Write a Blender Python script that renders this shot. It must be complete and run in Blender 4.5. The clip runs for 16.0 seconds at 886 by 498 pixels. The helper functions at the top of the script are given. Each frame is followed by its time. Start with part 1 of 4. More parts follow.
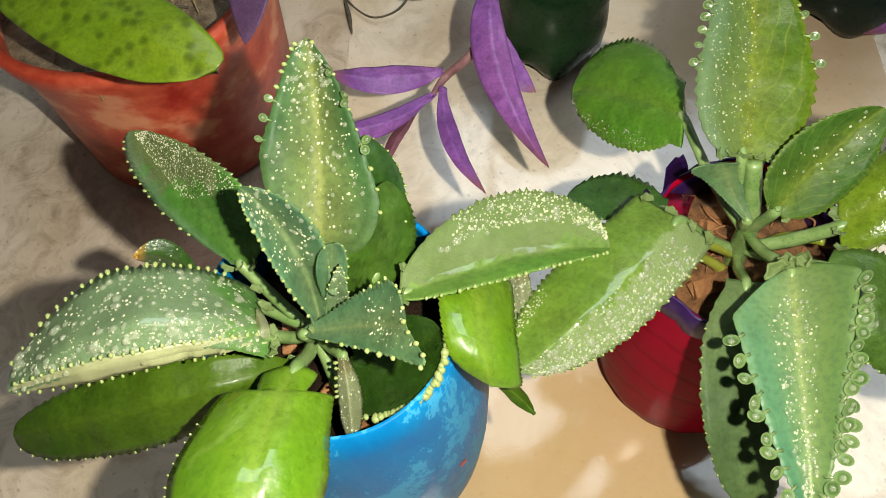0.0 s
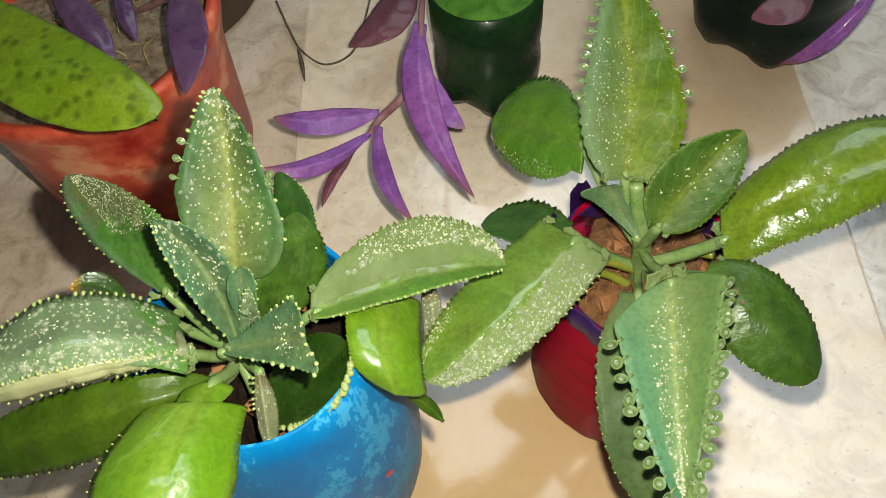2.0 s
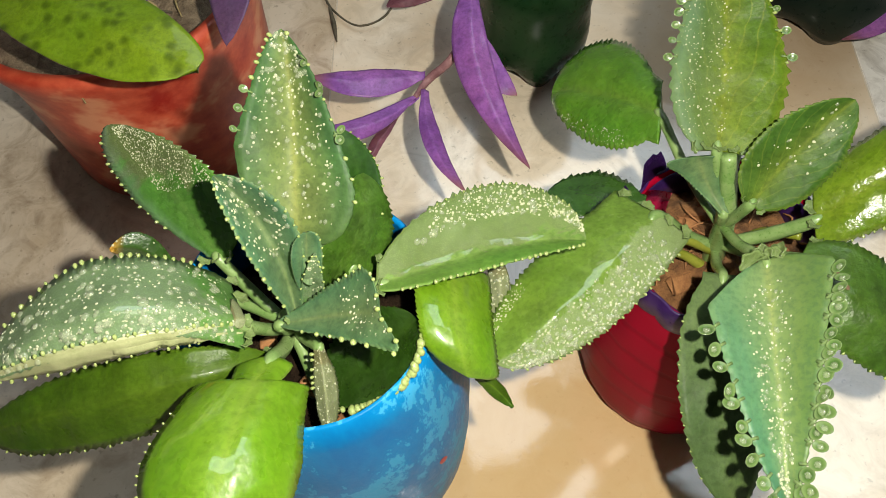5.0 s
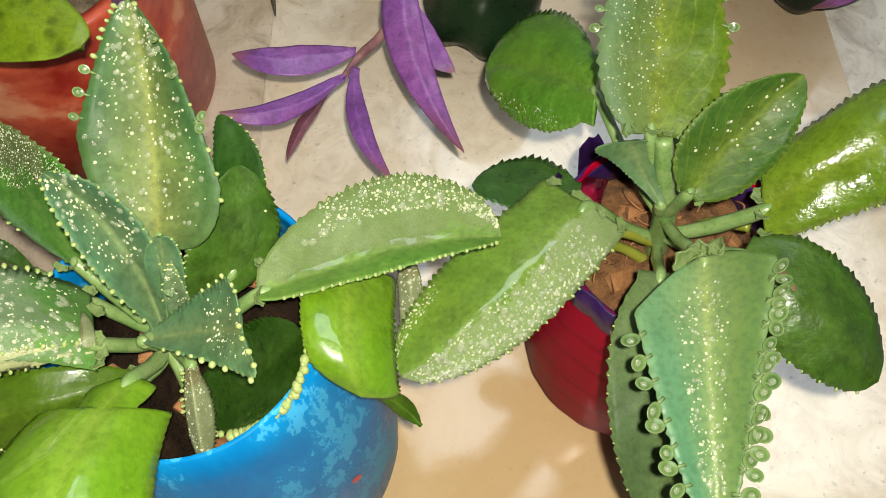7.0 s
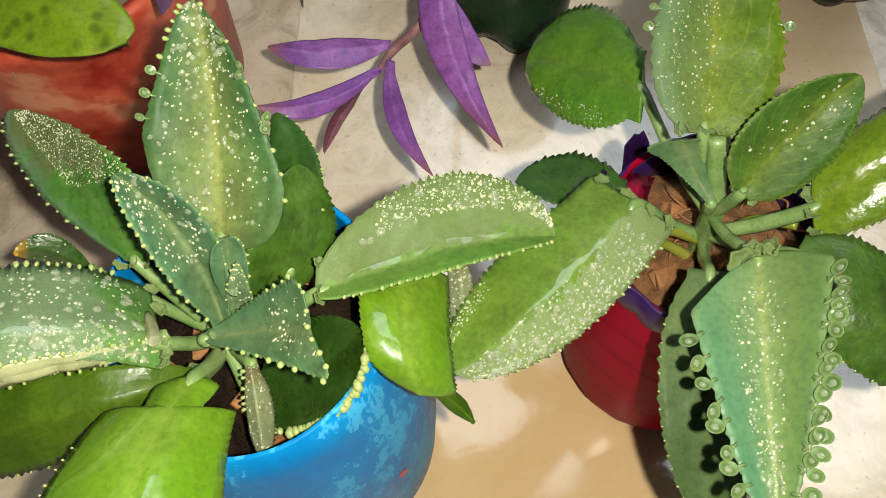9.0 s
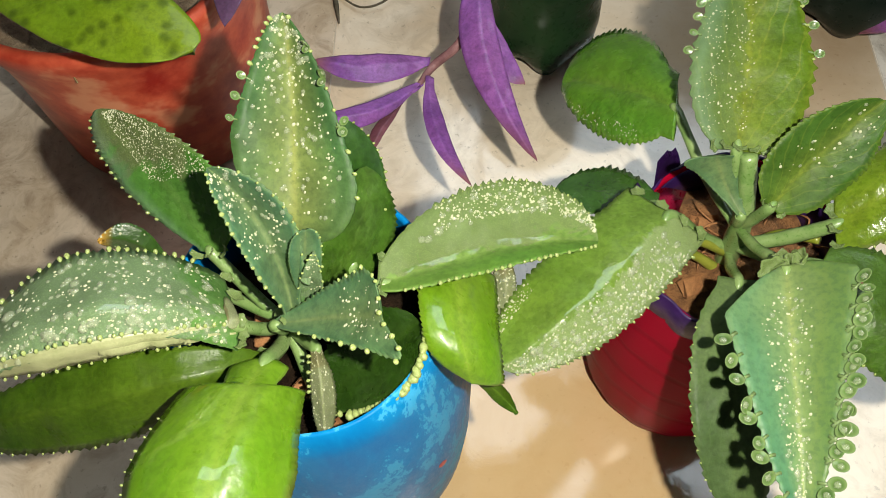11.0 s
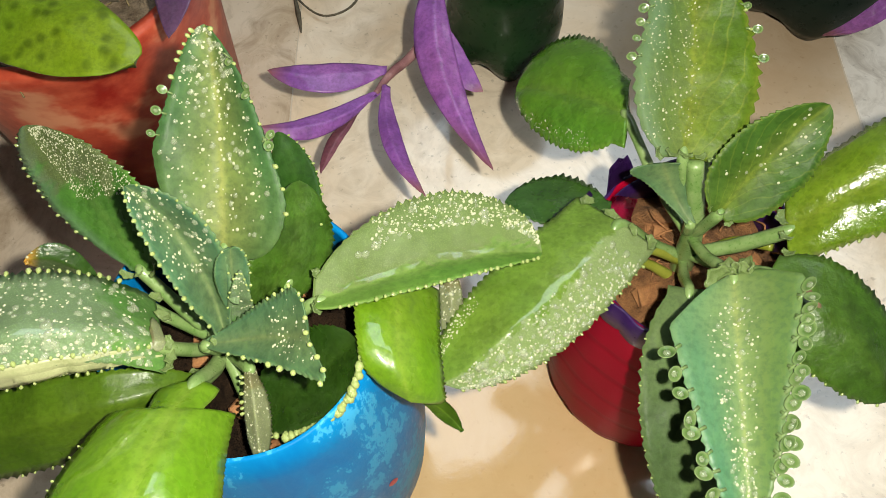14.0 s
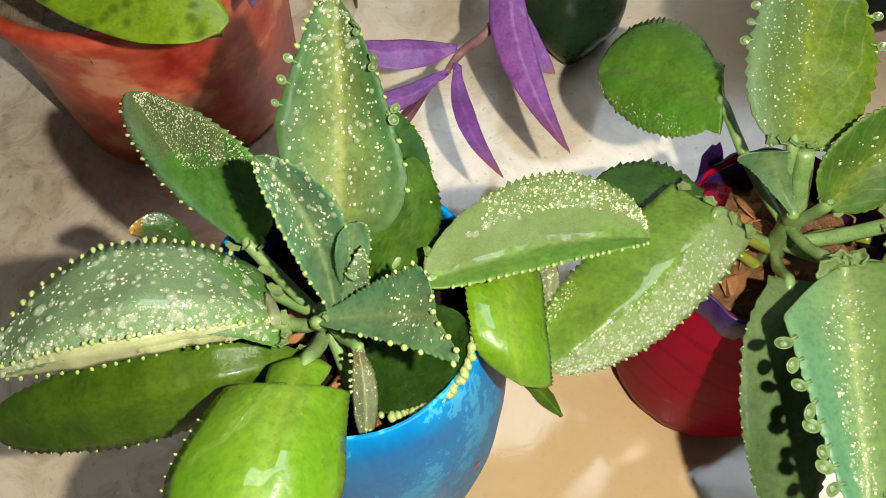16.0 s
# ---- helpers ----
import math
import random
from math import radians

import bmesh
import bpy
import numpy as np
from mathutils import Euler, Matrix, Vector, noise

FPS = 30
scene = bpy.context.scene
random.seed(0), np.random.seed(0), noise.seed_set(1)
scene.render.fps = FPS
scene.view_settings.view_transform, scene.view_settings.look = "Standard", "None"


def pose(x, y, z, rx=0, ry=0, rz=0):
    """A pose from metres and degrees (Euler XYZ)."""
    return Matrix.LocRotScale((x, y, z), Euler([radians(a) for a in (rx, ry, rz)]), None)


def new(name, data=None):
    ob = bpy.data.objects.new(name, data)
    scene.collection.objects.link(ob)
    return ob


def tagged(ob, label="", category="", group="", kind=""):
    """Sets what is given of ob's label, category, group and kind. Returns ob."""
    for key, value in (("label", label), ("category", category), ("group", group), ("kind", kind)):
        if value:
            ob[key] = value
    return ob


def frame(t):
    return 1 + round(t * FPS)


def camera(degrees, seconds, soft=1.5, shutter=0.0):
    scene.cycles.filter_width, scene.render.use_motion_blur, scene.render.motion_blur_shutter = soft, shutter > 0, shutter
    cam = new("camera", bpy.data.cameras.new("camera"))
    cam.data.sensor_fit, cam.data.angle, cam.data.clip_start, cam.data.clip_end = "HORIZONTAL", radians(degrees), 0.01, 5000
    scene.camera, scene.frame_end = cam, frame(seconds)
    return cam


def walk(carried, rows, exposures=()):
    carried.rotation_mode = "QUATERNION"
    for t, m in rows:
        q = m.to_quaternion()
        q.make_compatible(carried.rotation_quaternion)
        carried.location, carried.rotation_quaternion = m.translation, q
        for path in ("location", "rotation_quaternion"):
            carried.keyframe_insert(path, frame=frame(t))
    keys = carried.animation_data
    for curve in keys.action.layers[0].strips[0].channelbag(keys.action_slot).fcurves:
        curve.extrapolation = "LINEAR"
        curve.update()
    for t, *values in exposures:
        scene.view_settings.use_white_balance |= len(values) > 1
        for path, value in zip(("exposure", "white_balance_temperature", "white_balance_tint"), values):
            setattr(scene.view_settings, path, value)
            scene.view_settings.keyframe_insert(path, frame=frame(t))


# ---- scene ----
cam = camera(58.1, 16.0, soft=0.9)
METRES, EYE, TILT, LEAN, TURN = 0.36, 0.4415, -62.5, 3.05, 0.0
ROWS = [
    (0.0, 0.0, 0.0, 0.0, 0.0, 0.0, -0.0),
    (0.5, 0.0403, -0.0687, -0.0058, 0.23, 2.06, 0.87),
    (1.0, 0.0709, -0.0879, -0.0223, 0.15, 2.82, 1.31),
    (1.5, 0.1002, -0.0779, -0.0321, 0.05, 2.85, 1.75),
    (2.0, 0.0973, -0.0776, -0.0217, 0.02, 2.87, 1.99),
    (2.5, 0.083, -0.0717, -0.0297, 0.15, 2.84, 2.01),
    (3.0, 0.0604, -0.0707, -0.0252, 0.19, 2.87, 2.0),
    (5.5, 0.0149, 0.0163, -0.0231, -0.59, 0.85, 0.06),
    (6.0, 0.0456, 0.0324, -0.0165, -0.66, 0.43, 0.53),
    (6.5, 0.0782, 0.0621, -0.0128, -0.79, 0.04, 0.89),
    (7.0, 0.1032, 0.0893, -0.0042, -0.92, -0.33, 0.9),
    (7.5, 0.1351, 0.1295, -0.0017, -1.02, -0.66, 0.88),
    (8.0, 0.1279, 0.1404, 0.0078, -1.23, -1.25, 0.87),
    (8.5, 0.0996, 0.1145, 0.0162, -1.06, -1.39, 0.95),
    (9.0, 0.0578, 0.0873, 0.008, -0.7, -1.36, 0.72),
    (9.5, 0.0052, 0.0984, -0.003, -0.57, -1.42, -0.33),
    (12.0, 0.026, -0.0038, -0.0198, -0.85, 0.95, -1.06),
    (12.5, 0.0505, -0.0053, -0.0233, -1.0, 0.94, -0.56),
    (13.0, 0.0626, 0.0032, -0.0126, -1.14, 0.99, -0.16),
    (13.5, 0.057, 0.0315, -0.0016, -1.23, 0.92, 0.01),
    (14.0, 0.0562, 0.0523, -0.002, -1.36, 0.52, -0.03),
    (14.5, 0.056, 0.0605, -0.0037, -1.48, 0.06, -0.06),
    (15.0, 0.0449, 0.066, -0.0043, -1.58, -0.14, -0.09),
    (15.5, -0.0017, 0.0733, -0.0062, -1.54, -0.41, -0.76),
    (16.0, -0.0408, 0.0675, -0.0065, -1.37, -0.64, -1.84),
]
walk(cam, [(t, pose(0, 0, EYE, TILT, LEAN, TURN) @ pose(METRES * x, METRES * y, METRES * z, 90 + pitch, roll, yaw)) for t, x, y, z, yaw, pitch, roll in ROWS], exposures=((0.0, 0.04), (1.5, -0.10), (3.0, -0.10), (5.5, 0.05), (7.0, 0.0), (8.5, -0.12), (9.5, 0.03), (12.0, 0.0), (14.0, 0.05), (16.0, 0.10)))

# world: a dim room, a broad cool light overhead and a small warm lamp beside the camera
world = bpy.data.worlds.new("sky")
scene.world = world
world.use_nodes = True
wn = world.node_tree.nodes
sky = wn.new("ShaderNodeTexSky")
sky.sky_type, sky.sun_disc = "NISHITA", False
sky.sun_elevation, sky.sun_rotation = radians(50), radians(150)
world.node_tree.links.new(sky.outputs[0], wn["Background"].inputs[0])
wn["Background"].inputs[1].default_value = 0.012


def lamp(name, kind, m, energy, colour, **kw):
    d = bpy.data.lights.new(name, kind)
    d.energy, d.color = energy, colour
    for k, v in kw.items():
        if k == "size":
            d.size = v
        elif k == "size_y":
            d.shape, d.size_y = "RECTANGLE", v
        elif k == "radius":
            d.shadow_soft_size = v
    ob = new(name, d)
    ob.matrix_world = m
    return ob


lamp("phone_lamp", "POINT", Matrix.Translation((0.045, 0.008, 0.440)), 9.7, (0.98, 0.93, 0.79), radius=0.004)
lamp("ceiling_light", "AREA", pose(0.64, 1.22, 2.2), 20.5, (0.80, 0.92, 1.0), size=1.65, size_y=1.55)


# ---- materials ----
def nodes_of(name):
    m = bpy.data.materials.new(name)
    m.use_nodes = True
    nt = m.node_tree
    return m, nt, nt.nodes["Principled BSDF"]


def node(nt, kind, inputs=None, **props):
    n = nt.nodes.new(kind)
    for k, v in props.items():
        if k == "blend":
            n.blend_type = v
        elif k == "data":
            n.data_type = v
        elif k == "op":
            n.operation = v
        elif k == "feature":
            n.feature = v
    for k, v in (inputs or {}).items():
        if isinstance(v, bpy.types.NodeSocket):
            nt.links.new(v, n.inputs[k])
        else:
            n.inputs[k].default_value = v
    return n


def ramp(nt, fac, stops):
    n = nt.nodes.new("ShaderNodeValToRGB")
    nt.links.new(fac, n.inputs[0])
    e = n.color_ramp.elements
    while len(e) < len(stops):
        e.new(0.5)
    for i, (p, c) in enumerate(stops):
        e[i].position = p
        e[i].color = (*c, 1) if len(c) == 3 else c
    return n.outputs[0]


def grey(v):
    return (v, v, v)


def mix(nt, fac, a, b, blend="MIX"):
    n = nt.nodes.new("ShaderNodeMix")
    n.data_type, n.blend_type = "RGBA", blend
    for sock, v in ((n.inputs[0], fac), (n.inputs[6], a), (n.inputs[7], b)):
        if isinstance(v, bpy.types.NodeSocket):
            nt.links.new(v, sock)
        elif isinstance(v, (int, float)):
            sock.default_value = v
        else:
            sock.default_value = (*v, 1)
    return n.outputs[2]


def noise_of(nt, vec, scale, detail=4, rough=0.55, distort=0.0):
    n = node(nt, "ShaderNodeTexNoise", {"Scale": scale, "Detail": detail, "Roughness": rough, "Distortion": distort})
    if vec:
        nt.links.new(vec, n.inputs["Vector"])
    return n.outputs[0]


def math_of(nt, op, a, b=0.0):
    n = nt.nodes.new("ShaderNodeMath")
    n.operation = op
    for i, v in enumerate((a, b)):
        if isinstance(v, bpy.types.NodeSocket):
            nt.links.new(v, n.inputs[i])
        else:
            n.inputs[i].default_value = v
    return n.outputs[0]


def bump(nt, bsdf, height, strength, distance):
    n = node(nt, "ShaderNodeBump", {"Strength": strength, "Distance": distance, "Height": height})
    nt.links.new(n.outputs[0], bsdf.inputs["Normal"])


def leaf_material(name, dark, light, rib, rough=0.33, frost=0.0, frost_side=0, frost_from=0.0, spots=0.0, rib_width=0.10, rib_strength=0.7, coat=0.35, frost_colour=(0.135, 0.165, 0.085), spec=0.3, relief=0.45, rim=0.5, tip=None, mottle=0.32, wet=None, pale_edge=None, vein_strength=0.14, far_side=None):
    """Fleshy leaf: u along the leaf, v across it (0 to 1) in the UV map. frost: a grey film of fine water beads, on one side or past a point."""
    m, nt, b = nodes_of(name)
    tc = nt.nodes.new("ShaderNodeTexCoord")
    obj = tc.outputs["Object"]
    sep = node(nt, "ShaderNodeSeparateXYZ", {0: tc.outputs["UV"]})
    u, v = sep.outputs[0], sep.outputs[1]
    av = math_of(nt, "ABSOLUTE", math_of(nt, "SUBTRACT", v, 0.5))
    n1 = noise_of(nt, obj, 45, 4, 0.6)
    n2 = noise_of(nt, obj, 520, 3, 0.6)
    col = mix(nt, ramp(nt, n1, [(0.25, grey(0.1)), (0.78, grey(0.9))]), dark, light)
    col = mix(nt, ramp(nt, noise_of(nt, obj, 16, 2), [(0.38, grey(0.0)), (0.66, grey(0.45))]), col, tuple(c * k for c, k in zip(light, (1.35, 1.08, 0.8))))
    col = mix(nt, ramp(nt, u, [(0.0, grey(0.4)), (0.45, grey(0))]), col, tuple(0.6 * c + 0.4 * r for c, r in zip(light, rib)))
    if far_side:
        half = math_of(nt, "ADD", v, math_of(nt, "MULTIPLY", math_of(nt, "SUBTRACT", n1, 0.5), 0.25))
        col = mix(nt, ramp(nt, half, [(0.45, grey(0)), (0.75, grey(0.8))]), col, far_side)
    # faint side veins running out from the midrib
    wob = math_of(nt, "MULTIPLY", noise_of(nt, obj, 50, 3), 2.2)
    phase = math_of(nt, "ADD", math_of(nt, "SUBTRACT", math_of(nt, "MULTIPLY", u, 6.0), math_of(nt, "MULTIPLY", av, 7.0)), wob)
    vein = math_of(nt, "ABSOLUTE", math_of(nt, "SUBTRACT", math_of(nt, "FRACT", phase), 0.5))
    veinf = ramp(nt, vein, [(0.0, grey(vein_strength)), (0.10, grey(0))])
    col = mix(nt, veinf, col, rib)
    wav = math_of(nt, "ADD", av, math_of(nt, "MULTIPLY", math_of(nt, "SUBTRACT", n1, 0.5), 0.10))
    ribf = ramp(nt, wav, [(0.0, grey(rib_strength)), (rib_width * 0.4, grey(0.55 * rib_strength)), (rib_width * 2.6, grey(0))])
    col = mix(nt, ribf, col, rib)
    col = mix(nt, ramp(nt, n2, [(0.36, grey(0.30)), (0.56, grey(0))]), col, tuple(c * 0.5 for c in dark))
    # blotches where the flesh is thicker, and a thin pale rim
    blot = ramp(nt, noise_of(nt, obj, 120, 5, 0.62, 0.2), [(0.36, grey(0.45)), (0.52, grey(0.95)), (0.68, grey(1.35))])
    col = mix(nt, mottle, col, blot, "MULTIPLY")
    col = mix(nt, ramp(nt, av, [(0.455, grey(0)), (0.485, grey(rim))]), col, tuple(0.5 * c + 0.5 * r for c, r in zip(light, rib)))
    if tip:
        end = math_of(nt, "ADD", u, math_of(nt, "MULTIPLY", math_of(nt, "SUBTRACT", n1, 0.5), 0.3))
        col = mix(nt, ramp(nt, end, [(0.74, grey(0)), (0.95, grey(0.9))]), col, tip)
    rgh = ramp(nt, noise_of(nt, obj, 90, 3), [(0.3, grey(rough - 0.1)), (0.7, grey(rough + 0.13))])
    hgt = math_of(nt, "ADD", math_of(nt, "MULTIPLY", n2, 0.35), math_of(nt, "ADD", math_of(nt, "MULTIPLY", ribf, 0.15), noise_of(nt, obj, 110, 3)))
    if frost:
        nb = noise_of(nt, obj, 60, 5, 0.65, 0.6)
        wave = math_of(nt, "MULTIPLY", math_of(nt, "SUBTRACT", nb, 0.5), 0.9)
        if frost_side:
            edge = math_of(nt, "ADD", math_of(nt, "MULTIPLY", math_of(nt, "SUBTRACT", v, 0.5), float(frost_side)), wave)
            f = ramp(nt, edge, [(0.02, grey(0)), (0.07, grey(frost))])
        else:
            f = ramp(nt, math_of(nt, "ADD", u, wave), [(frost_from, grey(0)), (frost_from + 0.08, grey(frost))])
        beads = node(nt, "ShaderNodeTexVoronoi", {"Vector": obj, "Scale": 2100.0, "Randomness": 1.0})
        lightf = mix(nt, ramp(nt, beads.outputs[0], [(0.15, grey(1)), (0.5, grey(0))]), frost_colour, tuple(min(1, 1.5 * c) for c in frost_colour))
        col = mix(nt, f, col, lightf)
        hgt = math_of(nt, "ADD", hgt, math_of(nt, "MULTIPLY", math_of(nt, "SUBTRACT", 1.0, beads.outputs[0]), math_of(nt, "MULTIPLY", f, 0.14)))
    if pale_edge:
        # a pale bluish-green colour along one edge
        bl = math_of(nt, "ADD", v, math_of(nt, "MULTIPLY", math_of(nt, "SUBTRACT", noise_of(nt, obj, 90, 4, 0.6, 0.4), 0.5), 0.3))
        col = mix(nt, ramp(nt, bl, [(pale_edge - 0.10, grey(0.38)), (pale_edge + 0.06, grey(0))]), col, (0.110, 0.180, 0.115))
    if spots:
        vo = node(nt, "ShaderNodeTexVoronoi", {"Vector": obj, "Scale": 130.0, "Randomness": 1.0})
        col = mix(nt, ramp(nt, vo.outputs[0], [(0.16, grey(spots)), (0.42, grey(0))]), col, tuple(c * 0.3 for c in dark))
    nt.links.new(col, b.inputs["Base Color"])
    nt.links.new(rgh, b.inputs["Roughness"])
    b.inputs["Specular IOR Level"].default_value = spec
    b.inputs["Subsurface Weight"].default_value = 0.10
    b.inputs["Subsurface Radius"].default_value = (0.6, 1.0, 0.2)
    b.inputs["Subsurface Scale"].default_value = 0.002
    b.inputs["Coat Weight"].default_value = coat
    b.inputs["Coat Roughness"].default_value = 0.07
    if wet:
        # broken films of water lying along the leaf between two lines of v
        v0, v1, u0, u1 = wet
        nw = math_of(nt, "MULTIPLY", math_of(nt, "SUBTRACT", noise_of(nt, obj, 75, 4, 0.55, 0.8), 0.5), 0.5)
        off = math_of(nt, "ABSOLUTE", math_of(nt, "SUBTRACT", v, 0.5 * (v0 + v1)))
        band = math_of(nt, "SUBTRACT", 0.5 * (v1 - v0), math_of(nt, "ADD", off, math_of(nt, "MULTIPLY", nw, 0.8)))
        film = ramp(nt, band, [(0.0, grey(0)), (0.02, grey(1))])
        along = math_of(nt, "SUBTRACT", 0.5 * (u1 - u0), math_of(nt, "ABSOLUTE", math_of(nt, "SUBTRACT", u, 0.5 * (u0 + u1))))
        film = math_of(nt, "MULTIPLY", film, ramp(nt, math_of(nt, "ADD", along, nw), [(0.0, grey(0)), (0.03, grey(1))]))
        nt.links.new(math_of(nt, "MAXIMUM", film, coat), b.inputs["Coat Weight"])
        b.inputs["Coat IOR"].default_value = 1.75
        b.inputs["Coat Roughness"].default_value = 0.04
    bump(nt, b, hgt, relief, 0.0009)
    return m


WAXY = leaf_material("waxy_leaf", (0.022, 0.066, 0.022), (0.040, 0.092, 0.028), (0.180, 0.200, 0.055), 0.5, rib_width=0.15, rib_strength=0.9, coat=0.0, spec=0.12, mottle=0.4, relief=0.35, rim=0.0, vein_strength=0.0)
FROST_LEFT = leaf_material("leaf_misted_on_its_upper_half", (0.036, 0.104, 0.016), (0.080, 0.165, 0.028), (0.15, 0.20, 0.06), 0.38, frost=0.7, frost_side=-1, rib_strength=0.55, coat=0.0, spec=0.08, relief=0.3, frost_colour=(0.090, 0.116, 0.046), wet=(0.30, 0.50, 0.05, 0.75))
FROST_THIN = leaf_material("leaf_thinly_misted", (0.026, 0.066, 0.005), (0.054, 0.108, 0.009), (0.15, 0.175, 0.022), 0.42, frost=0.38, frost_side=-1, rib_width=0.10, rib_strength=0.65, coat=0.0, spec=0.08, frost_colour=(0.062, 0.092, 0.044), pale_edge=0.18, vein_strength=0.4)
FROST_RIGHT = leaf_material("leaf_misted_on_its_lower_half", (0.052, 0.120, 0.014), (0.102, 0.190, 0.028), (0.15, 0.21, 0.055), 0.24, frost=0.75, frost_side=1, rib_strength=0.3, coat=0.05, spec=0.15, relief=0.4, frost_colour=(0.150, 0.195, 0.088), wet=(0.30, 0.56, 0.15, 0.9))
# pale_edge here paints the bluish wet sheen along the left edge
FROST_TIP = leaf_material("leaf_misted_towards_its_tip", (0.026, 0.090, 0.012), (0.060, 0.155, 0.024), (0.10, 0.18, 0.04), 0.26, frost=0.8, frost_from=0.55, rib_strength=0.4, coat=0.1, relief=0.6, frost_colour=(0.070, 0.082, 0.034), wet=(-0.1, 0.24, 0.3, 0.95), pale_edge=0.17)
FROST_MOST = leaf_material("leaf_misted_nearly_all_over", (0.036, 0.112, 0.022), (0.066, 0.165, 0.036), (0.14, 0.21, 0.07), 0.34, frost=0.85, frost_from=0.12, rib_strength=0.3, coat=0.1, spec=0.15, frost_colour=(0.104, 0.150, 0.080), wet=(0.3, 0.6, 0.1, 0.7))
BLUE_OLIVE = leaf_material("bluish_leaf_with_an_olive_half", (0.036, 0.116, 0.064), (0.070, 0.160, 0.074), (0.190, 0.225, 0.068), 0.45, rib_width=0.13, rib_strength=0.8, coat=0.0, spec=0.2, mottle=0.1, relief=0.3, far_side=(0.074, 0.120, 0.026), rim=0.2, vein_strength=0.05)
BLUISH = leaf_material("bluish_leaf", (0.030, 0.088, 0.050), (0.055, 0.122, 0.056), (0.14, 0.175, 0.065), 0.5, rib_width=0.17, coat=0.0, spec=0.15, mottle=0.35, relief=0.35)
DEEP = leaf_material("deep_green_leaf", (0.024, 0.104, 0.008), (0.085, 0.215, 0.018), (0.14, 0.20, 0.03), 0.24, rib_strength=0.4, coat=0.6, relief=0.6)
DEEP_DRY = leaf_material("satin_green_leaf", (0.014, 0.050, 0.007), (0.030, 0.078, 0.012), (0.13, 0.16, 0.022), 0.45, rib_strength=0.55, coat=0.0, spec=0.12, vein_strength=0.3)
DEEP_WET = leaf_material("wet_green_leaf", (0.036, 0.090, 0.004), (0.086, 0.155, 0.009), (0.18, 0.22, 0.025), 0.20, rib_strength=0.4, coat=0.95, spec=0.5, relief=0.9)
MATT = leaf_material("plain_green_leaf", (0.020, 0.058, 0.005), (0.038, 0.084, 0.010), (0.06, 0.10, 0.018), 0.34, rib_strength=0.3, coat=0.15, spec=0.3, relief=1.0, mottle=0.6)
# darker green: shade beneath the larger leaves is put into the colour
SHADE_GREEN = leaf_material("shade_green_leaf", (0.008, 0.032, 0.004), (0.022, 0.062, 0.008), (0.04, 0.09, 0.015), 0.34, rib_strength=0.3, coat=0.08, spec=0.2)
OLIVE = leaf_material("olive_leaf", (0.020, 0.056, 0.003), (0.045, 0.092, 0.006), (0.08, 0.12, 0.012), 0.36, rib_strength=0.3, coat=0.05, spec=0.15)
# the tip colour paints the golden glint of a back-lit leaf
GOLD_GLINT = leaf_material("leaf_with_painted_glint", (0.010, 0.036, 0.006), (0.026, 0.066, 0.010), (0.05, 0.09, 0.015), 0.28, rib_strength=0.3, coat=0.7, tip=(0.36, 0.19, 0.03), relief=0.8)
# near-black green; the shade inside the pot's rim is painted into it
SHADE_BLACKISH = leaf_material("shade_blackened_leaf", (0.004, 0.018, 0.002), (0.013, 0.038, 0.004), (0.03, 0.06, 0.008), 0.28, rib_strength=0.3, coat=0.25, spec=0.3, relief=0.9)
GREYISH = leaf_material("greyish_green_leaf", (0.036, 0.068, 0.020), (0.070, 0.112, 0.040), (0.10, 0.14, 0.05), 0.5, rib_strength=0.3, coat=0.0, spec=0.15)
GLOSSY = leaf_material("glossy_dark_green_leaf", (0.012, 0.048, 0.008), (0.034, 0.092, 0.014), (0.05, 0.11, 0.02), 0.22, rib_strength=0.3, coat=0.5, spec=0.3, wet=(0.0, 0.6, 0.0, 0.6), relief=0.7)
LIME = leaf_material("lime_leaf", (0.053, 0.138, 0.004), (0.087, 0.188, 0.007), (0.17, 0.25, 0.03), 0.30, rib_strength=0.6, coat=0.15, relief=0.3, mottle=0.15, wet=(0.12, 0.66, 0.1, 0.95))
SPOTTED = leaf_material("spotted_leaf", (0.100, 0.185, 0.006), (0.150, 0.245, 0.010), (0.14, 0.23, 0.012), 0.38, spots=0.6, rib_width=0.02)
PURPLE = leaf_material("purple_leaf", (0.105, 0.026, 0.185), (0.270, 0.110, 0.400), (0.30, 0.13, 0.42), 0.40, rib_width=0.05, rib_strength=0.25, spots=0.25, rim=0.2, tip=(0.19, 0.07, 0.07))
PURPLE_DARK = leaf_material("dark_purple_leaf", (0.045, 0.018, 0.062), (0.105, 0.060, 0.140), (0.12, 0.09, 0.16), 0.30, rib_width=0.05, rib_strength=0.3, rim=0.2)
MAUVE = leaf_material("mauve_leaf", (0.090, 0.030, 0.052), (0.170, 0.068, 0.100), (0.16, 0.08, 0.10), 0.45, rib_width=0.05, rib_strength=0.3, rim=0.2)
WITHERED = leaf_material("withered_leaf", (0.050, 0.055, 0.022), (0.120, 0.125, 0.055), (0.16, 0.15, 0.07), 0.6, frost=0.6, frost_from=0.2)


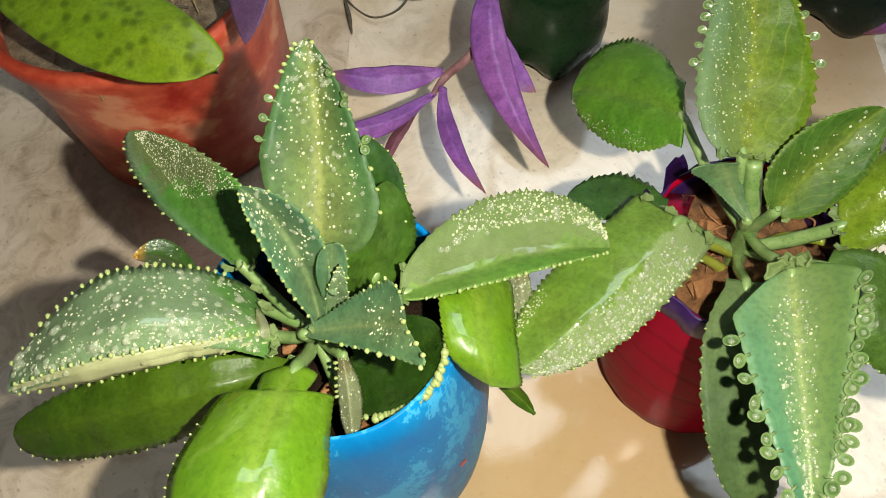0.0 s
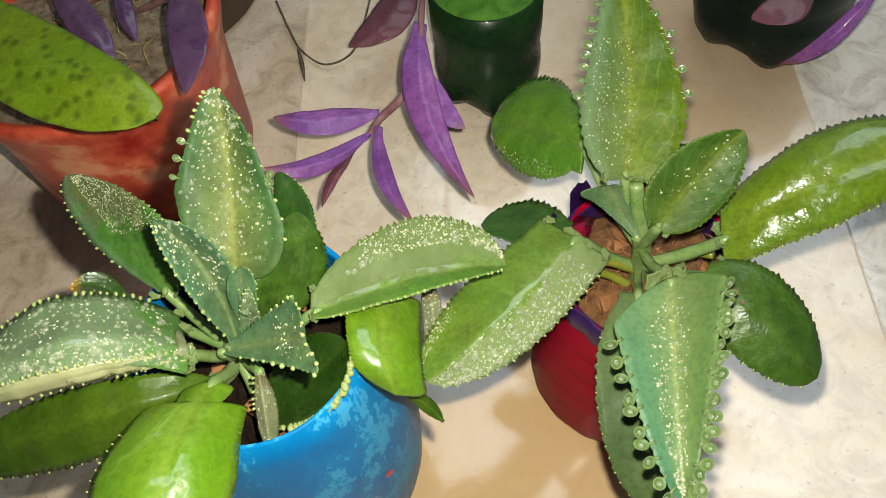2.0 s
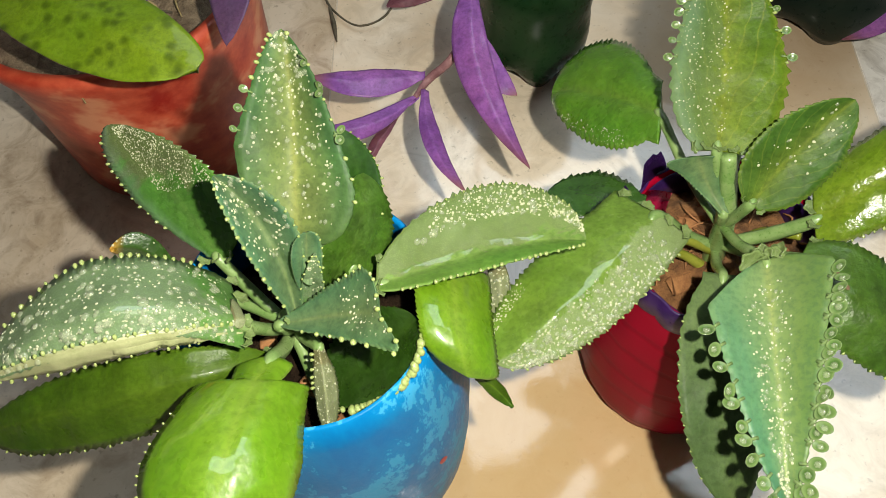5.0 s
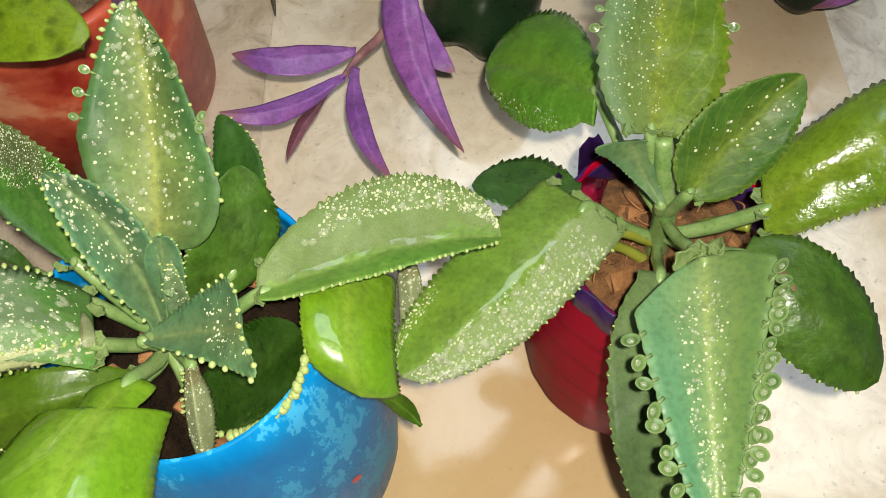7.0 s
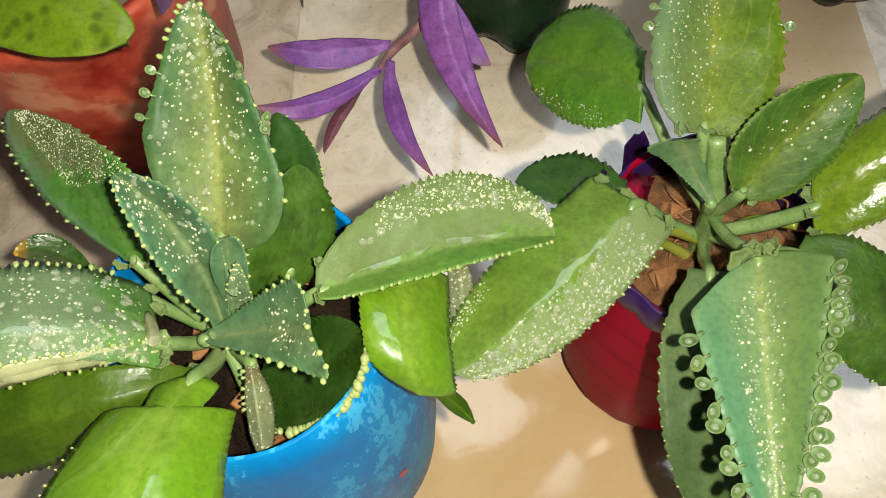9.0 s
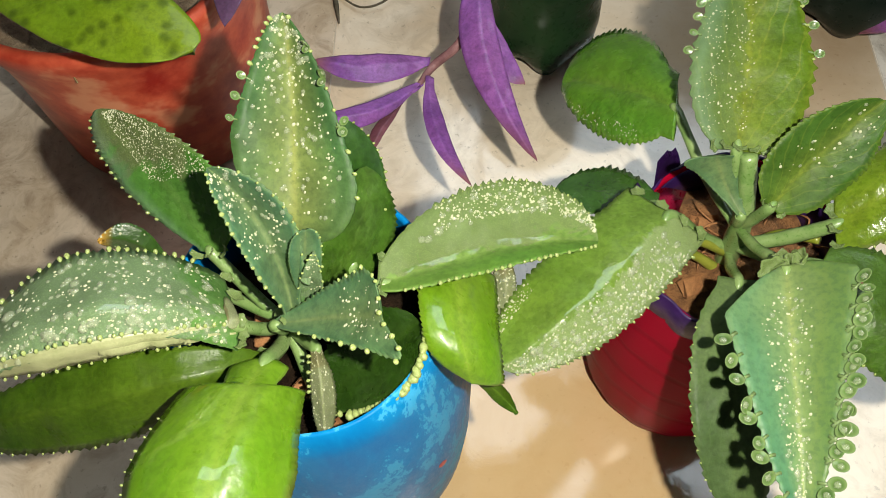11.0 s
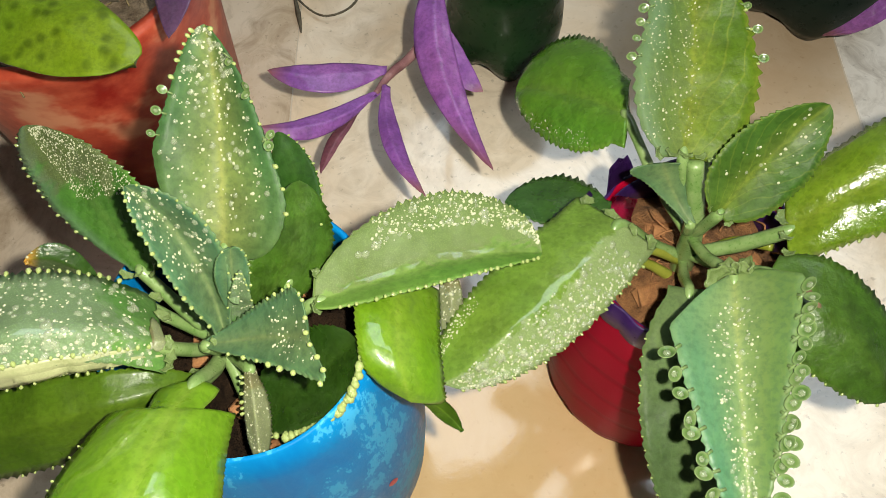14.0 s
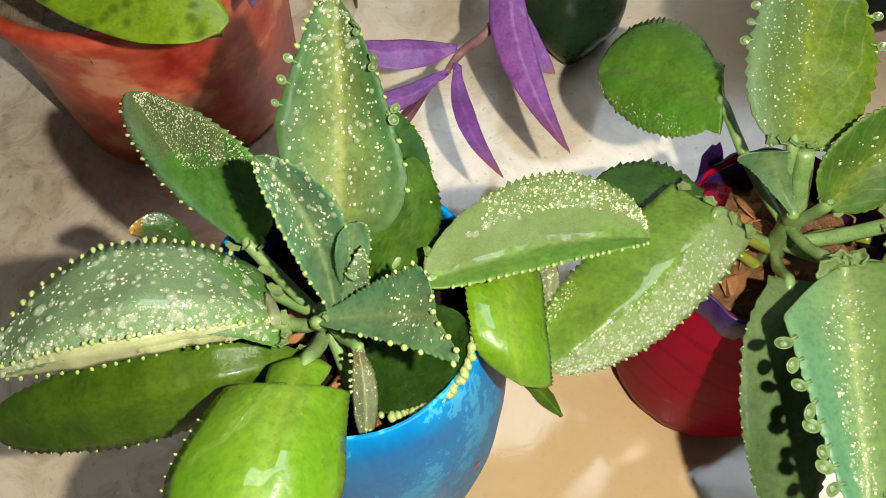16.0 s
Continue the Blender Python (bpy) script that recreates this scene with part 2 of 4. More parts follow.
def plain(name, c1, c2, scale, rough, bumps=0.3, dist=0.001, metal=0.0, coat=0.0, stops=(0.35, 0.65), spec=0.4):
    m, nt, b = nodes_of(name)
    obj = nt.nodes.new("ShaderNodeTexCoord").outputs["Object"]
    n1 = noise_of(nt, obj, scale, 6, 0.6)
    n2 = noise_of(nt, obj, scale * 9, 4, 0.6)
    f = math_of(nt, "ADD", math_of(nt, "MULTIPLY", n1, 0.7), math_of(nt, "MULTIPLY", n2, 0.3))
    nt.links.new(mix(nt, ramp(nt, f, [(stops[0], grey(0)), (stops[1], grey(1))]), c1, c2), b.inputs["Base Color"])
    nt.links.new(ramp(nt, n2, [(0.3, grey(max(0.03, rough - 0.08))), (0.7, grey(rough + 0.1))]), b.inputs["Roughness"])
    b.inputs["Metallic"].default_value = metal
    b.inputs["Coat Weight"].default_value = coat
    b.inputs["Coat Roughness"].default_value = 0.06
    b.inputs["Specular IOR Level"].default_value = spec
    bump(nt, b, f, bumps, dist)
    return m


STEM = plain("green_stem", (0.085, 0.165, 0.038), (0.190, 0.265, 0.100), 90, 0.32, 0.5, coat=0.35)
STEM_YELLOW = plain("yellow_stem", (0.13, 0.16, 0.012), (0.22, 0.23, 0.035), 90, 0.35, coat=0.2)
STEM_PURPLE = plain("mauve_stem", (0.15, 0.06, 0.07), (0.30, 0.16, 0.16), 120, 0.5)
STRAW = plain("pale_straw", (0.16, 0.12, 0.05), (0.36, 0.28, 0.13), 200, 0.7)
TWIG = plain("dry_twig", (0.05, 0.04, 0.025), (0.14, 0.12, 0.08), 200, 0.8)
LOBE_GREEN = plain("pale_lobe_green", (0.060, 0.115, 0.024), (0.160, 0.205, 0.075), 140, 0.3, 0.5, coat=0.3)
SCAR = plain("reddish_leaf_scar", (0.05, 0.035, 0.015), (0.17, 0.085, 0.05), 260, 0.7)


def bud_green():
    """A plantlet's little cup: deeper green inside, a pale translucent rim."""
    m, nt, b = nodes_of("plantlet_green")
    obj = nt.nodes.new("ShaderNodeTexCoord").outputs["Object"]
    flat = node(nt, "ShaderNodeVectorMath", {0: obj, 1: (1.0, 1.0, 0.0)}, op="MULTIPLY").outputs[0]
    far = node(nt, "ShaderNodeVectorMath", {0: flat, 1: (1.35, 0.0, 0.0)}, op="DISTANCE").outputs["Value"]
    rnd = nt.nodes.new("ShaderNodeObjectInfo").outputs["Random"]
    c = mix(nt, rnd, (0.038, 0.086, 0.017), (0.075, 0.130, 0.034))
    c = mix(nt, ramp(nt, far, [(0.45, grey(0)), (0.85, grey(0.8))]), c, (0.135, 0.190, 0.078))
    nt.links.new(c, b.inputs["Base Color"])
    b.inputs["Roughness"].default_value = 0.2
    b.inputs["Coat Weight"].default_value = 0.35
    b.inputs["Coat Roughness"].default_value = 0.08
    b.inputs["Subsurface Weight"].default_value = 0.15
    b.inputs["Subsurface Radius"].default_value = (0.6, 1.0, 0.2)
    b.inputs["Subsurface Scale"].default_value = 0.001
    return m


BUD = bud_green()
BUD_YELLOW = plain("plantlet_yellow", (0.16, 0.22, 0.045), (0.32, 0.37, 0.15), 300, 0.2, coat=0.8)
CREAM_EDGE = plain("cream_leaf_edge", (0.20, 0.22, 0.10), (0.29, 0.30, 0.16), 160, 0.4, coat=0.2)
SOIL = plain("garden_soil", (0.004, 0.0025, 0.0015), (0.026, 0.015, 0.008), 130, 0.95, 1.0, 0.006, spec=0.08)
SOIL_BROWN = plain("brown_coir", (0.085, 0.034, 0.010), (0.300, 0.140, 0.050), 170, 0.9, 1.0, 0.006)
SOIL_PALE = plain("dry_soil", (0.09, 0.06, 0.035), (0.34, 0.26, 0.17), 120, 0.95, 1.0, 0.006)
BARK = plain("husk_chip", (0.13, 0.05, 0.015), (0.34, 0.16, 0.06), 130, 0.8, 0.8, 0.002)
def red_paint():
    m, nt, b = nodes_of("red_paint")
    obj = nt.nodes.new("ShaderNodeTexCoord").outputs["Object"]
    turn = node(nt, "ShaderNodeMapping", {"Vector": obj, "Rotation": (0.55, -0.35, 0.0)})
    w = node(nt, "ShaderNodeTexWave", {"Vector": turn.outputs[0], "Scale": 18.0, "Distortion": 2.6, "Detail": 2.0, "Detail Scale": 1.5})
    w.bands_direction = "Z"
    n1 = noise_of(nt, obj, 30, 5, 0.6)
    c = mix(nt, n1, (0.200, 0.0010, 0.012), (0.320, 0.0026, 0.022))
    groove = ramp(nt, w.outputs[1], [(0.0, grey(0.3)), (0.16, grey(0))])
    c = mix(nt, groove, c, (0.10, 0.001, 0.005))
    nt.links.new(c, b.inputs["Base Color"])
    b.inputs["Roughness"].default_value = 0.42
    b.inputs["IOR"].default_value = 1.22
    b.inputs["Specular IOR Level"].default_value = 0.12
    bump(nt, b, math_of(nt, "SUBTRACT", n1, groove), 0.3, 0.0012)
    return m


RED_POT = red_paint()
PURPLE_IN = plain("purple_paint", (0.014, 0.005, 0.035), (0.036, 0.010, 0.080), 60, 0.35, coat=0.1, spec=0.2)
CRIMSON = plain("crimson_paint", (0.42, 0.008, 0.055), (0.55, 0.02, 0.09), 60, 0.3, coat=0.4)
BROWN_POT = plain("brown_clay", (0.060, 0.034, 0.018), (0.120, 0.075, 0.042), 25, 0.6)
BOTTLE_GREEN = plain("green_bottle", (0.004, 0.016, 0.005), (0.010, 0.036, 0.010), 25, 0.30, 0.1, 0.001, coat=0.06, spec=0.12)
BOTTLE_DARK = plain("dark_bottle", (0.004, 0.010, 0.007), (0.010, 0.018, 0.012), 25, 0.32, 0.1, 0.001, coat=0.05, spec=0.12)
RED_MARK = plain("red_paint_spot", (0.30, 0.01, 0.03), (0.42, 0.02, 0.05), 100, 0.35)
MOSS = plain("bright_moss", (0.03, 0.12, 0.006), (0.08, 0.22, 0.014), 110, 0.7, 0.8, 0.003)


def blue_paint():
    m, nt, b = nodes_of("blue_paint")
    obj = nt.nodes.new("ShaderNodeTexCoord").outputs["Object"]
    tall = node(nt, "ShaderNodeVectorMath", {0: obj, 1: (1.0, 1.0, 0.5)}, op="MULTIPLY").outputs[0]
    n1 = noise_of(nt, tall, 38, 5, 0.62, 0.4)
    n2 = noise_of(nt, tall, 260, 5, 0.7)
    f = math_of(nt, "ADD", math_of(nt, "MULTIPLY", n1, 0.55), math_of(nt, "MULTIPLY", n2, 0.45))
    c = mix(nt, ramp(nt, n1, [(0.35, grey(0)), (0.7, grey(1))]), (0.001, 0.110, 0.310), (0.003, 0.190, 0.440))
    c = mix(nt, ramp(nt, f, [(0.525, grey(0)), (0.550, grey(0.65))]), c, (0.050, 0.31, 0.52))
    nt.links.new(c, b.inputs["Base Color"])
    nt.links.new(ramp(nt, f, [(0.4, grey(0.28)), (0.62, grey(0.5))]), b.inputs["Roughness"])
    b.inputs["Specular IOR Level"].default_value = 0.08
    bump(nt, b, f, 0.25, 0.0012)
    return m


def terracotta():
    m, nt, b = nodes_of("worn_orange_plastic")
    obj = nt.nodes.new("ShaderNodeTexCoord").outputs["Object"]
    flat = node(nt, "ShaderNodeVectorMath", {0: obj, 1: (1.0, 1.0, 1.35)}, op="MULTIPLY").outputs[0]
    n1 = noise_of(nt, flat, 21, 4, 0.58, 0.0)
    n2 = noise_of(nt, obj, 110, 5, 0.65)
    f = math_of(nt, "ADD", math_of(nt, "MULTIPLY", n1, 0.7), math_of(nt, "MULTIPLY", n2, 0.3))
    c = mix(nt, ramp(nt, f, [(0.38, grey(0)), (0.55, grey(1))]), (0.30, 0.014, 0.007), (0.54, 0.090, 0.042))
    c = mix(nt, ramp(nt, n1, [(0.55, grey(0)), (0.64, grey(0.85))]), c, (0.70, 0.30, 0.16))
    nt.links.new(c, b.inputs["Base Color"])
    b.inputs["Roughness"].default_value = 0.42
    bump(nt, b, f, 0.3, 0.0015)
    return m


BLUE_POT, ORANGE_POT = blue_paint(), terracotta()


def tile_material(name, base, warm, grime, marble, stain_and_reflection=0.0):
    m, nt, b = nodes_of(name)
    obj = nt.nodes.new("ShaderNodeTexCoord").outputs["Object"]
    n1 = noise_of(nt, obj, 9, 6, 0.6, 0.8)
    n2 = noise_of(nt, obj, 38, 7, 0.68, 1.2)
    n3 = noise_of(nt, obj, 240, 3, 0.6)
    c = mix(nt, ramp(nt, n1, [(0.38, grey(0)), (0.64, grey(1))]), base, warm)
    c = mix(nt, ramp(nt, n2, [(0.44, grey(0)), (0.70, grey(marble))]), c, grime)
    c = mix(nt, ramp(nt, n3, [(0.30, grey(0.35)), (0.38, grey(0))]), c, tuple(x * 0.4 for x in grime))
    if stain_and_reflection:
        # tan patch: brown stain, with the leaves' glare-free reflection painted in too
        far = node(nt, "ShaderNodeVectorMath", {0: obj, 1: (0.055, 0.085, 0.0)}, op="DISTANCE").outputs["Value"]
        edge = math_of(nt, "ADD", far, math_of(nt, "MULTIPLY", math_of(nt, "SUBTRACT", noise_of(nt, obj, 22, 5, 0.6, 0.5), 0.5), 0.11))
        c = mix(nt, ramp(nt, edge, [(0.070, grey(stain_and_reflection)), (0.125, grey(0))]), c, (0.52, 0.34, 0.15))
        old = math_of(nt, "ADD", node(nt, "ShaderNodeVectorMath", {0: obj, 1: (0.215, 0.415, 0.0)}, op="DISTANCE").outputs["Value"], math_of(nt, "MULTIPLY", math_of(nt, "SUBTRACT", n2, 0.5), 0.06))
        c = mix(nt, ramp(nt, old, [(0.06, grey(0.8 * stain_and_reflection)), (0.14, grey(0))]), c, (0.44, 0.29, 0.15))
    nt.links.new(c, b.inputs["Base Color"])
    nt.links.new(ramp(nt, n2, [(0.38, grey(0.015)), (0.75, grey(0.12))]), b.inputs["Roughness"])
    b.inputs["IOR"].default_value = 1.9
    bump(nt, b, math_of(nt, "ADD", n2, math_of(nt, "MULTIPLY", n3, 0.3)), 0.12, 0.001)
    return m


TILE = tile_material("cream_tile", (0.82, 0.73, 0.60), (0.74, 0.60, 0.43), (0.48, 0.38, 0.26), 0.55, stain_and_reflection=0.85)
TILE_GREY = tile_material("grey_marble_tile", (0.80, 0.76, 0.70), (0.68, 0.63, 0.56), (0.36, 0.31, 0.26), 0.7)
TILE_BROWN = tile_material("dusty_tile", (0.72, 0.62, 0.50), (0.56, 0.45, 0.32), (0.27, 0.19, 0.12), 0.65)
GROUT = plain("grout", (0.44, 0.38, 0.30), (0.60, 0.52, 0.42), 60, 0.9)
WALL = plain("painted_wall", (0.40, 0.40, 0.40), (0.48, 0.48, 0.48), 6, 0.85, 0.2, 0.002)


def drop_material(name, body, tint):
    """Clear water: see-through with a bright skin, and a little pale scatter for the light that it gathers."""
    m, nt, b = nodes_of(name)
    out = nt.nodes["Material Output"]
    clear = node(nt, "ShaderNodeBsdfTransparent", {"Color": (1, 1, 1, 1)})
    pale = node(nt, "ShaderNodeBsdfDiffuse", {"Color": (*tint, 1)})
    skin = node(nt, "ShaderNodeBsdfGlossy", {"Roughness": 0.04, "Color": (1, 1, 1, 1)})
    inner = node(nt, "ShaderNodeMixShader", {0: body, 1: clear.outputs[0], 2: pale.outputs[0]})
    fres = node(nt, "ShaderNodeFresnel", {"IOR": 1.33})
    some = math_of(nt, "MINIMUM", math_of(nt, "ADD", fres.outputs[0], 0.05), 0.45)
    whole = node(nt, "ShaderNodeMixShader", {0: some, 1: inner.outputs[0], 2: skin.outputs[0]})
    nt.links.new(whole.outputs[0], out.inputs[0])
    nt.nodes.remove(b)
    return m


WATER = drop_material("water", 0.17, (0.62, 0.68, 0.47))
MIST = drop_material("water_bead", 0.48, (0.66, 0.68, 0.46))


# ---- building helpers ----
def mesh_object(name, bm, material, parent=None, label="", smooth=True):
    me = bpy.data.meshes.new(name)
    bm.to_mesh(me)
    bm.free()
    me.materials.append(material)
    if smooth:
        me.polygons.foreach_set("use_smooth", [True] * len(me.polygons))
    ob = new(name, me)
    ob.parent = parent
    if label:
        ob["label"] = label
    return ob


part = mesh_object


def empty(name, place, label, category, group=""):
    ob = new(name)
    ob.empty_display_size = 0.02
    ob.location = place
    bpy.context.view_layer.update()
    return tagged(ob, label, category, group)


def under(ob, parent):
    """Parent ob and keep it where it was built."""
    p, chain = parent, Matrix.Identity(4)
    while p:
        chain = p.matrix_basis.copy() if not p.parent else p.matrix_parent_inverse @ p.matrix_basis
        p = None
    ob.parent = parent
    ob.matrix_parent_inverse = Matrix.Translation(-root_of(parent).location) if parent.parent is None else Matrix.Identity(4)
    return ob


def root_of(ob):
    while ob.parent:
        ob = ob.parent
    return ob


def lathe(name, profile, place, material, parent, label="", segments=64, wobble=0.0, ribs=0, rib_depth=0.0, twist=0.0, seed=0):
    """A turned body from (radius, height) rows; the wobble makes it hand-worn."""
    bm = bmesh.new()
    rows = []
    for r, z in profile:
        ring = []
        for i in range(segments):
            a = 2 * math.pi * i / segments
            q = r * (1 + wobble * noise.noise((math.cos(a) * 1.5 + seed, math.sin(a) * 1.5, z * 18)))
            if ribs:
                q += rib_depth * math.cos(ribs * a + twist * z)
            ring.append(bm.verts.new((place[0] + q * math.cos(a), place[1] + q * math.sin(a), place[2] + z)))
        rows.append(ring)
    for a, b in zip(rows, rows[1:]):
        for i in range(segments):
            j = (i + 1) % segments
            bm.faces.new((a[i], a[j], b[j], b[i]))
    return under(part(name, bm, material, None, label), parent) if parent else part(name, bm, material, None, label)


def soil_disc(place, radius, material, parent, name="soil", seed=0, height=0.006):
    bm = bmesh.new()
    rings, seg = 14, 48
    centre = bm.verts.new((place[0], place[1], place[2] + height))
    last = None
    for k in range(1, rings + 1):
        ring = []
        for i in range(seg):
            a = 2 * math.pi * i / seg
            r = radius * k / rings
            x, y = place[0] + r * math.cos(a), place[1] + r * math.sin(a)
            ring.append(bm.verts.new((x, y, place[2] + height * (1 - (k / rings) ** 2) + 0.005 * noise.noise((x * 90 + seed, y * 90, 1)) + 0.003 * noise.noise((x * 300, y * 300, 4)))))
        for i in range(seg):
            j = (i + 1) % seg
            bm.faces.new((centre, ring[i], ring[j]) if last is None else (last[i], ring[i], ring[j], last[j]))
        last = ring
    return under(part(name, bm, material), parent)


def tube(name, pts, radii, material, parent, label="", sides=10, steps=8):
    """A round stem along a smooth line through pts."""
    pts = [Vector(p) for p in pts]
    line = []
    for i in range(len(pts) - 1):
        p0, p1, p2, p3 = pts[max(i - 1, 0)], pts[i], pts[i + 1], pts[min(i + 2, len(pts) - 1)]
        for s in range(steps):
            t = s / steps
            line.append((0.5 * (2 * p1 + (p2 - p0) * t + (2 * p0 - 5 * p1 + 4 * p2 - p3) * t * t + (3 * p1 - p0 - 3 * p2 + p3) * t ** 3), (i + t) / (len(pts) - 1)))
    line.append((pts[-1], 1.0))
    bm = bmesh.new()
    rows = []
    side = Vector((1, 0, 0))
    for k, (p, t) in enumerate(line):
        d = (line[min(k + 1, len(line) - 1)][0] - line[max(k - 1, 0)][0]).normalized()
        if abs(d.dot(side)) > 0.95:
            side = Vector((0, 1, 0))
        x = (side - d * side.dot(d)).normalized()
        y = d.cross(x)
        side = x
        f = t * (len(radii) - 1)
        i = min(int(f), len(radii) - 2)
        r = radii[i] + (radii[i + 1] - radii[i]) * (f - i)
        r *= 1 + 0.10 * noise.noise(p * 150)
        rows.append([bm.verts.new(p + r * (math.cos(2 * math.pi * a / sides) * x + math.sin(2 * math.pi * a / sides) * y)) for a in range(sides)])
    for a, b in zip(rows, rows[1:]):
        for i in range(sides):
            j = (i + 1) % sides
            bm.faces.new((a[i], a[j], b[j], b[i]))
    bm.faces.new(rows[0][::-1])
    bm.faces.new(rows[-1])
    bmesh.ops.recalc_face_normals(bm, faces=bm.faces)
    ob = part(name, bm, material, None, label)
    return under(ob, parent) if parent else ob


class Blade:
    """The upper surface of a leaf: u from base to tip, v from -1 (left edge) to 1 (right edge)."""

    def __init__(self, base, mid, tip, left, right, um=0.45, power=0.75, foot=0.12, end=0.0, bulge=0.0, taper=0.0, square=False, neck=None):
        self.base, self.mid, self.tip = Vector(base), Vector(mid), Vector(tip)
        self.left, self.right = Vector(left) - self.mid, Vector(right) - self.mid
        self.neck = neck
        self.um, self.power, self.foot, self.end, self.bulge, self.taper, self.square = um, power, foot, end, bulge, taper, square
        # control point, so that the line passes through mid at um
        self.ctl = (self.mid - (1 - um) ** 2 * self.base - um ** 2 * self.tip) / (2 * um * (1 - um))
        self.exp = math.log(0.5) / math.log(um)

    def width(self, u):
        if self.neck and u < self.neck[0]:
            # a narrow scalloped neck before the blade widens at its shoulders
            t = u / self.neck[0]
            return self.neck[1] * (min(1.0, 0.45 + 2.2 * t) - 0.22 * t * t)
        w = math.sin(math.pi * min(max(u, 0.0), 1.0) ** self.exp)
        w = max(w, 0.0) ** self.power
        if u < self.um and self.square:
            w = self.foot + (1 - self.foot) * (u / self.um) ** 0.8
        elif u < self.um:
            w = max(w, self.foot + (1 - self.foot) * (u / self.um) ** 1.5 * 0.9)
        elif self.taper:
            t = (u - self.um) / (1 - self.um)
            w = (1 - t ** self.taper) * (1 - self.end) + self.end * (1 - t ** 8)
        else:
            w = max(w, self.end * (1 - ((u - self.um) / (1 - self.um)) ** 6))
        return w

    def line(self, u):
        return (1 - u) ** 2 * self.base + 2 * u * (1 - u) * self.ctl + u * u * self.tip

    def at(self, u, v):
        a = abs(v)
        w = self.width(u)
        n = (self.tip - self.base).cross(self.left - self.right).normalized()
        if n.z < 0:
            n = -n
        t = min(max((v + 0.28) / 0.56, 0.0), 1.0)
        t = t * t * (3 - 2 * t)
        p = self.line(u) + w * v * (t * self.right - (1 - t) * self.left) + n * self.bulge * 4 * w * (a - a * a)
        return p + n * (0.0011 * noise.noise(p * 70) + 0.00035 * noise.noise(p * 210 + Vector((3, 1, 7))))

    def normal(self, u, v):
        e = 0.02
        a = self.at(min(u + e, 1), v) - self.at(max(u - e, 0), v)
        b = self.at(u, min(v + 0.1, 1)) - self.at(u, max(v - 0.1, -1))
        n = a.cross(b)
        if n.length < 1e-12:
            return Vector((0, 0, 1))
        n.normalize()
        return n if n.z > 0 else -n


def leaf(plant, material, label, blade, teeth=22, tooth=0.07, thick=0.0018, name="leaf", nv=12):
    """A fleshy leaf with toothed edges, a top and an underside."""
    nu = teeth * 3
    rough = random.Random(teeth + int(1e4 * abs(blade.base.x)))
    bm = bmesh.new()
    uvl = bm.loops.layers.uv.new("UVMap")
    top, low = [], []
    for i in range(nu + 1):
        u = i / nu
        saw = (1.0, 0.55, 0.0)[i % 3] * (0.35 + 0.9 * rough.random())
        rt, rl = [], []
        for j in range(nv + 1):
            v = -1 + 2 * j / nv
            p = blade.at(u, v)
            n = blade.normal(u, v)
            if abs(v) == 1:
                side = blade.left if v < 0 else blade.right
                p = p + side * tooth * saw * min(1, 4 * u, 6 * (1 - u)) 
            rt.append((bm.verts.new(p), u, (v + 1) / 2))
            t = thick * (1 - 0.75 * abs(v) ** 3) * (0.6 + 0.8 * (1 - u))
            rl.append((bm.verts.new(p - n * t), u, (v + 1) / 2))
        top.append(rt)
        low.append(rl)

    def quad(*c):
        f = bm.faces.new([q[0] for q in c])
        for loop, q in zip(f.loops, c):
            loop[uvl].uv = (q[1], q[2])

    for i in range(nu):
        for j in range(nv):
            quad(top[i][j], top[i + 1][j], top[i + 1][j + 1], top[i][j + 1])
            quad(low[i][j + 1], low[i + 1][j + 1], low[i + 1][j], low[i][j])
        quad(top[i][0], low[i][0], low[i + 1][0], top[i + 1][0])
        quad(top[i + 1][nv], low[i + 1][nv], low[i][nv], top[i][nv])
    for j in range(nv):
        quad(top[0][j + 1], low[0][j + 1], low[0][j], top[0][j])
        quad(top[nu][j], low[nu][j], low[nu][j + 1], top[nu][j + 1])
    bmesh.ops.recalc_face_normals(bm, faces=bm.faces)
    ob = part(name, bm, material, None, label)
    return under(ob, plant)


def bud_mesh(name, material, disc):
    """A plantlet: a short stalk with a round cupped disc, or a plain bead."""
    bm = bmesh.new()
    if disc:
        bmesh.ops.create_uvsphere(bm, u_segments=14, v_segments=8, radius=1)
        for v in bm.verts:
            z = v.co.z
            v.co = Vector((v.co.x * 0.95 + 1.35, v.co.y * 0.80, z * 0.14 + 0.34 * (v.co.x ** 2 + v.co.y ** 2)))
        c = bmesh.ops.create_cone(bm, segments=6, radius1=0.22, radius2=0.16, depth=1.1, cap_ends=True)
        bmesh.ops.rotate(bm, verts=c["verts"], cent=(0, 0, 0), matrix=Euler((0, radians(90), 0)).to_matrix())
    else:
        bmesh.ops.create_uvsphere(bm, u_segments=8, v_segments=6, radius=1)
        for v in bm.verts:
            k = 0.45 + 0.45 * min(1.0, (v.co.x + 1) / 1.1)
            v.co = Vector((v.co.x * 1.25 + 0.75, v.co.y * k, v.co.z * k))
    if disc:
        # the drop of water that each cup holds
        d = bmesh.ops.create_uvsphere(bm, u_segments=10, v_segments=6, radius=0.42)
        for v in d["verts"]:
            v.co = Vector((v.co.x + 1.35, v.co.y, v.co.z * 0.6 + 0.16))
        for f in {f for v in d["verts"] for f in v.link_faces}:
            f.material_index = 1
    me = bpy.data.meshes.new(name)
    bm.to_mesh(me)
    bm.free()
    me.materials.append(material)
    me.materials.append(WATER)
    me.polygons.foreach_set("use_smooth", [True] * len(me.polygons))
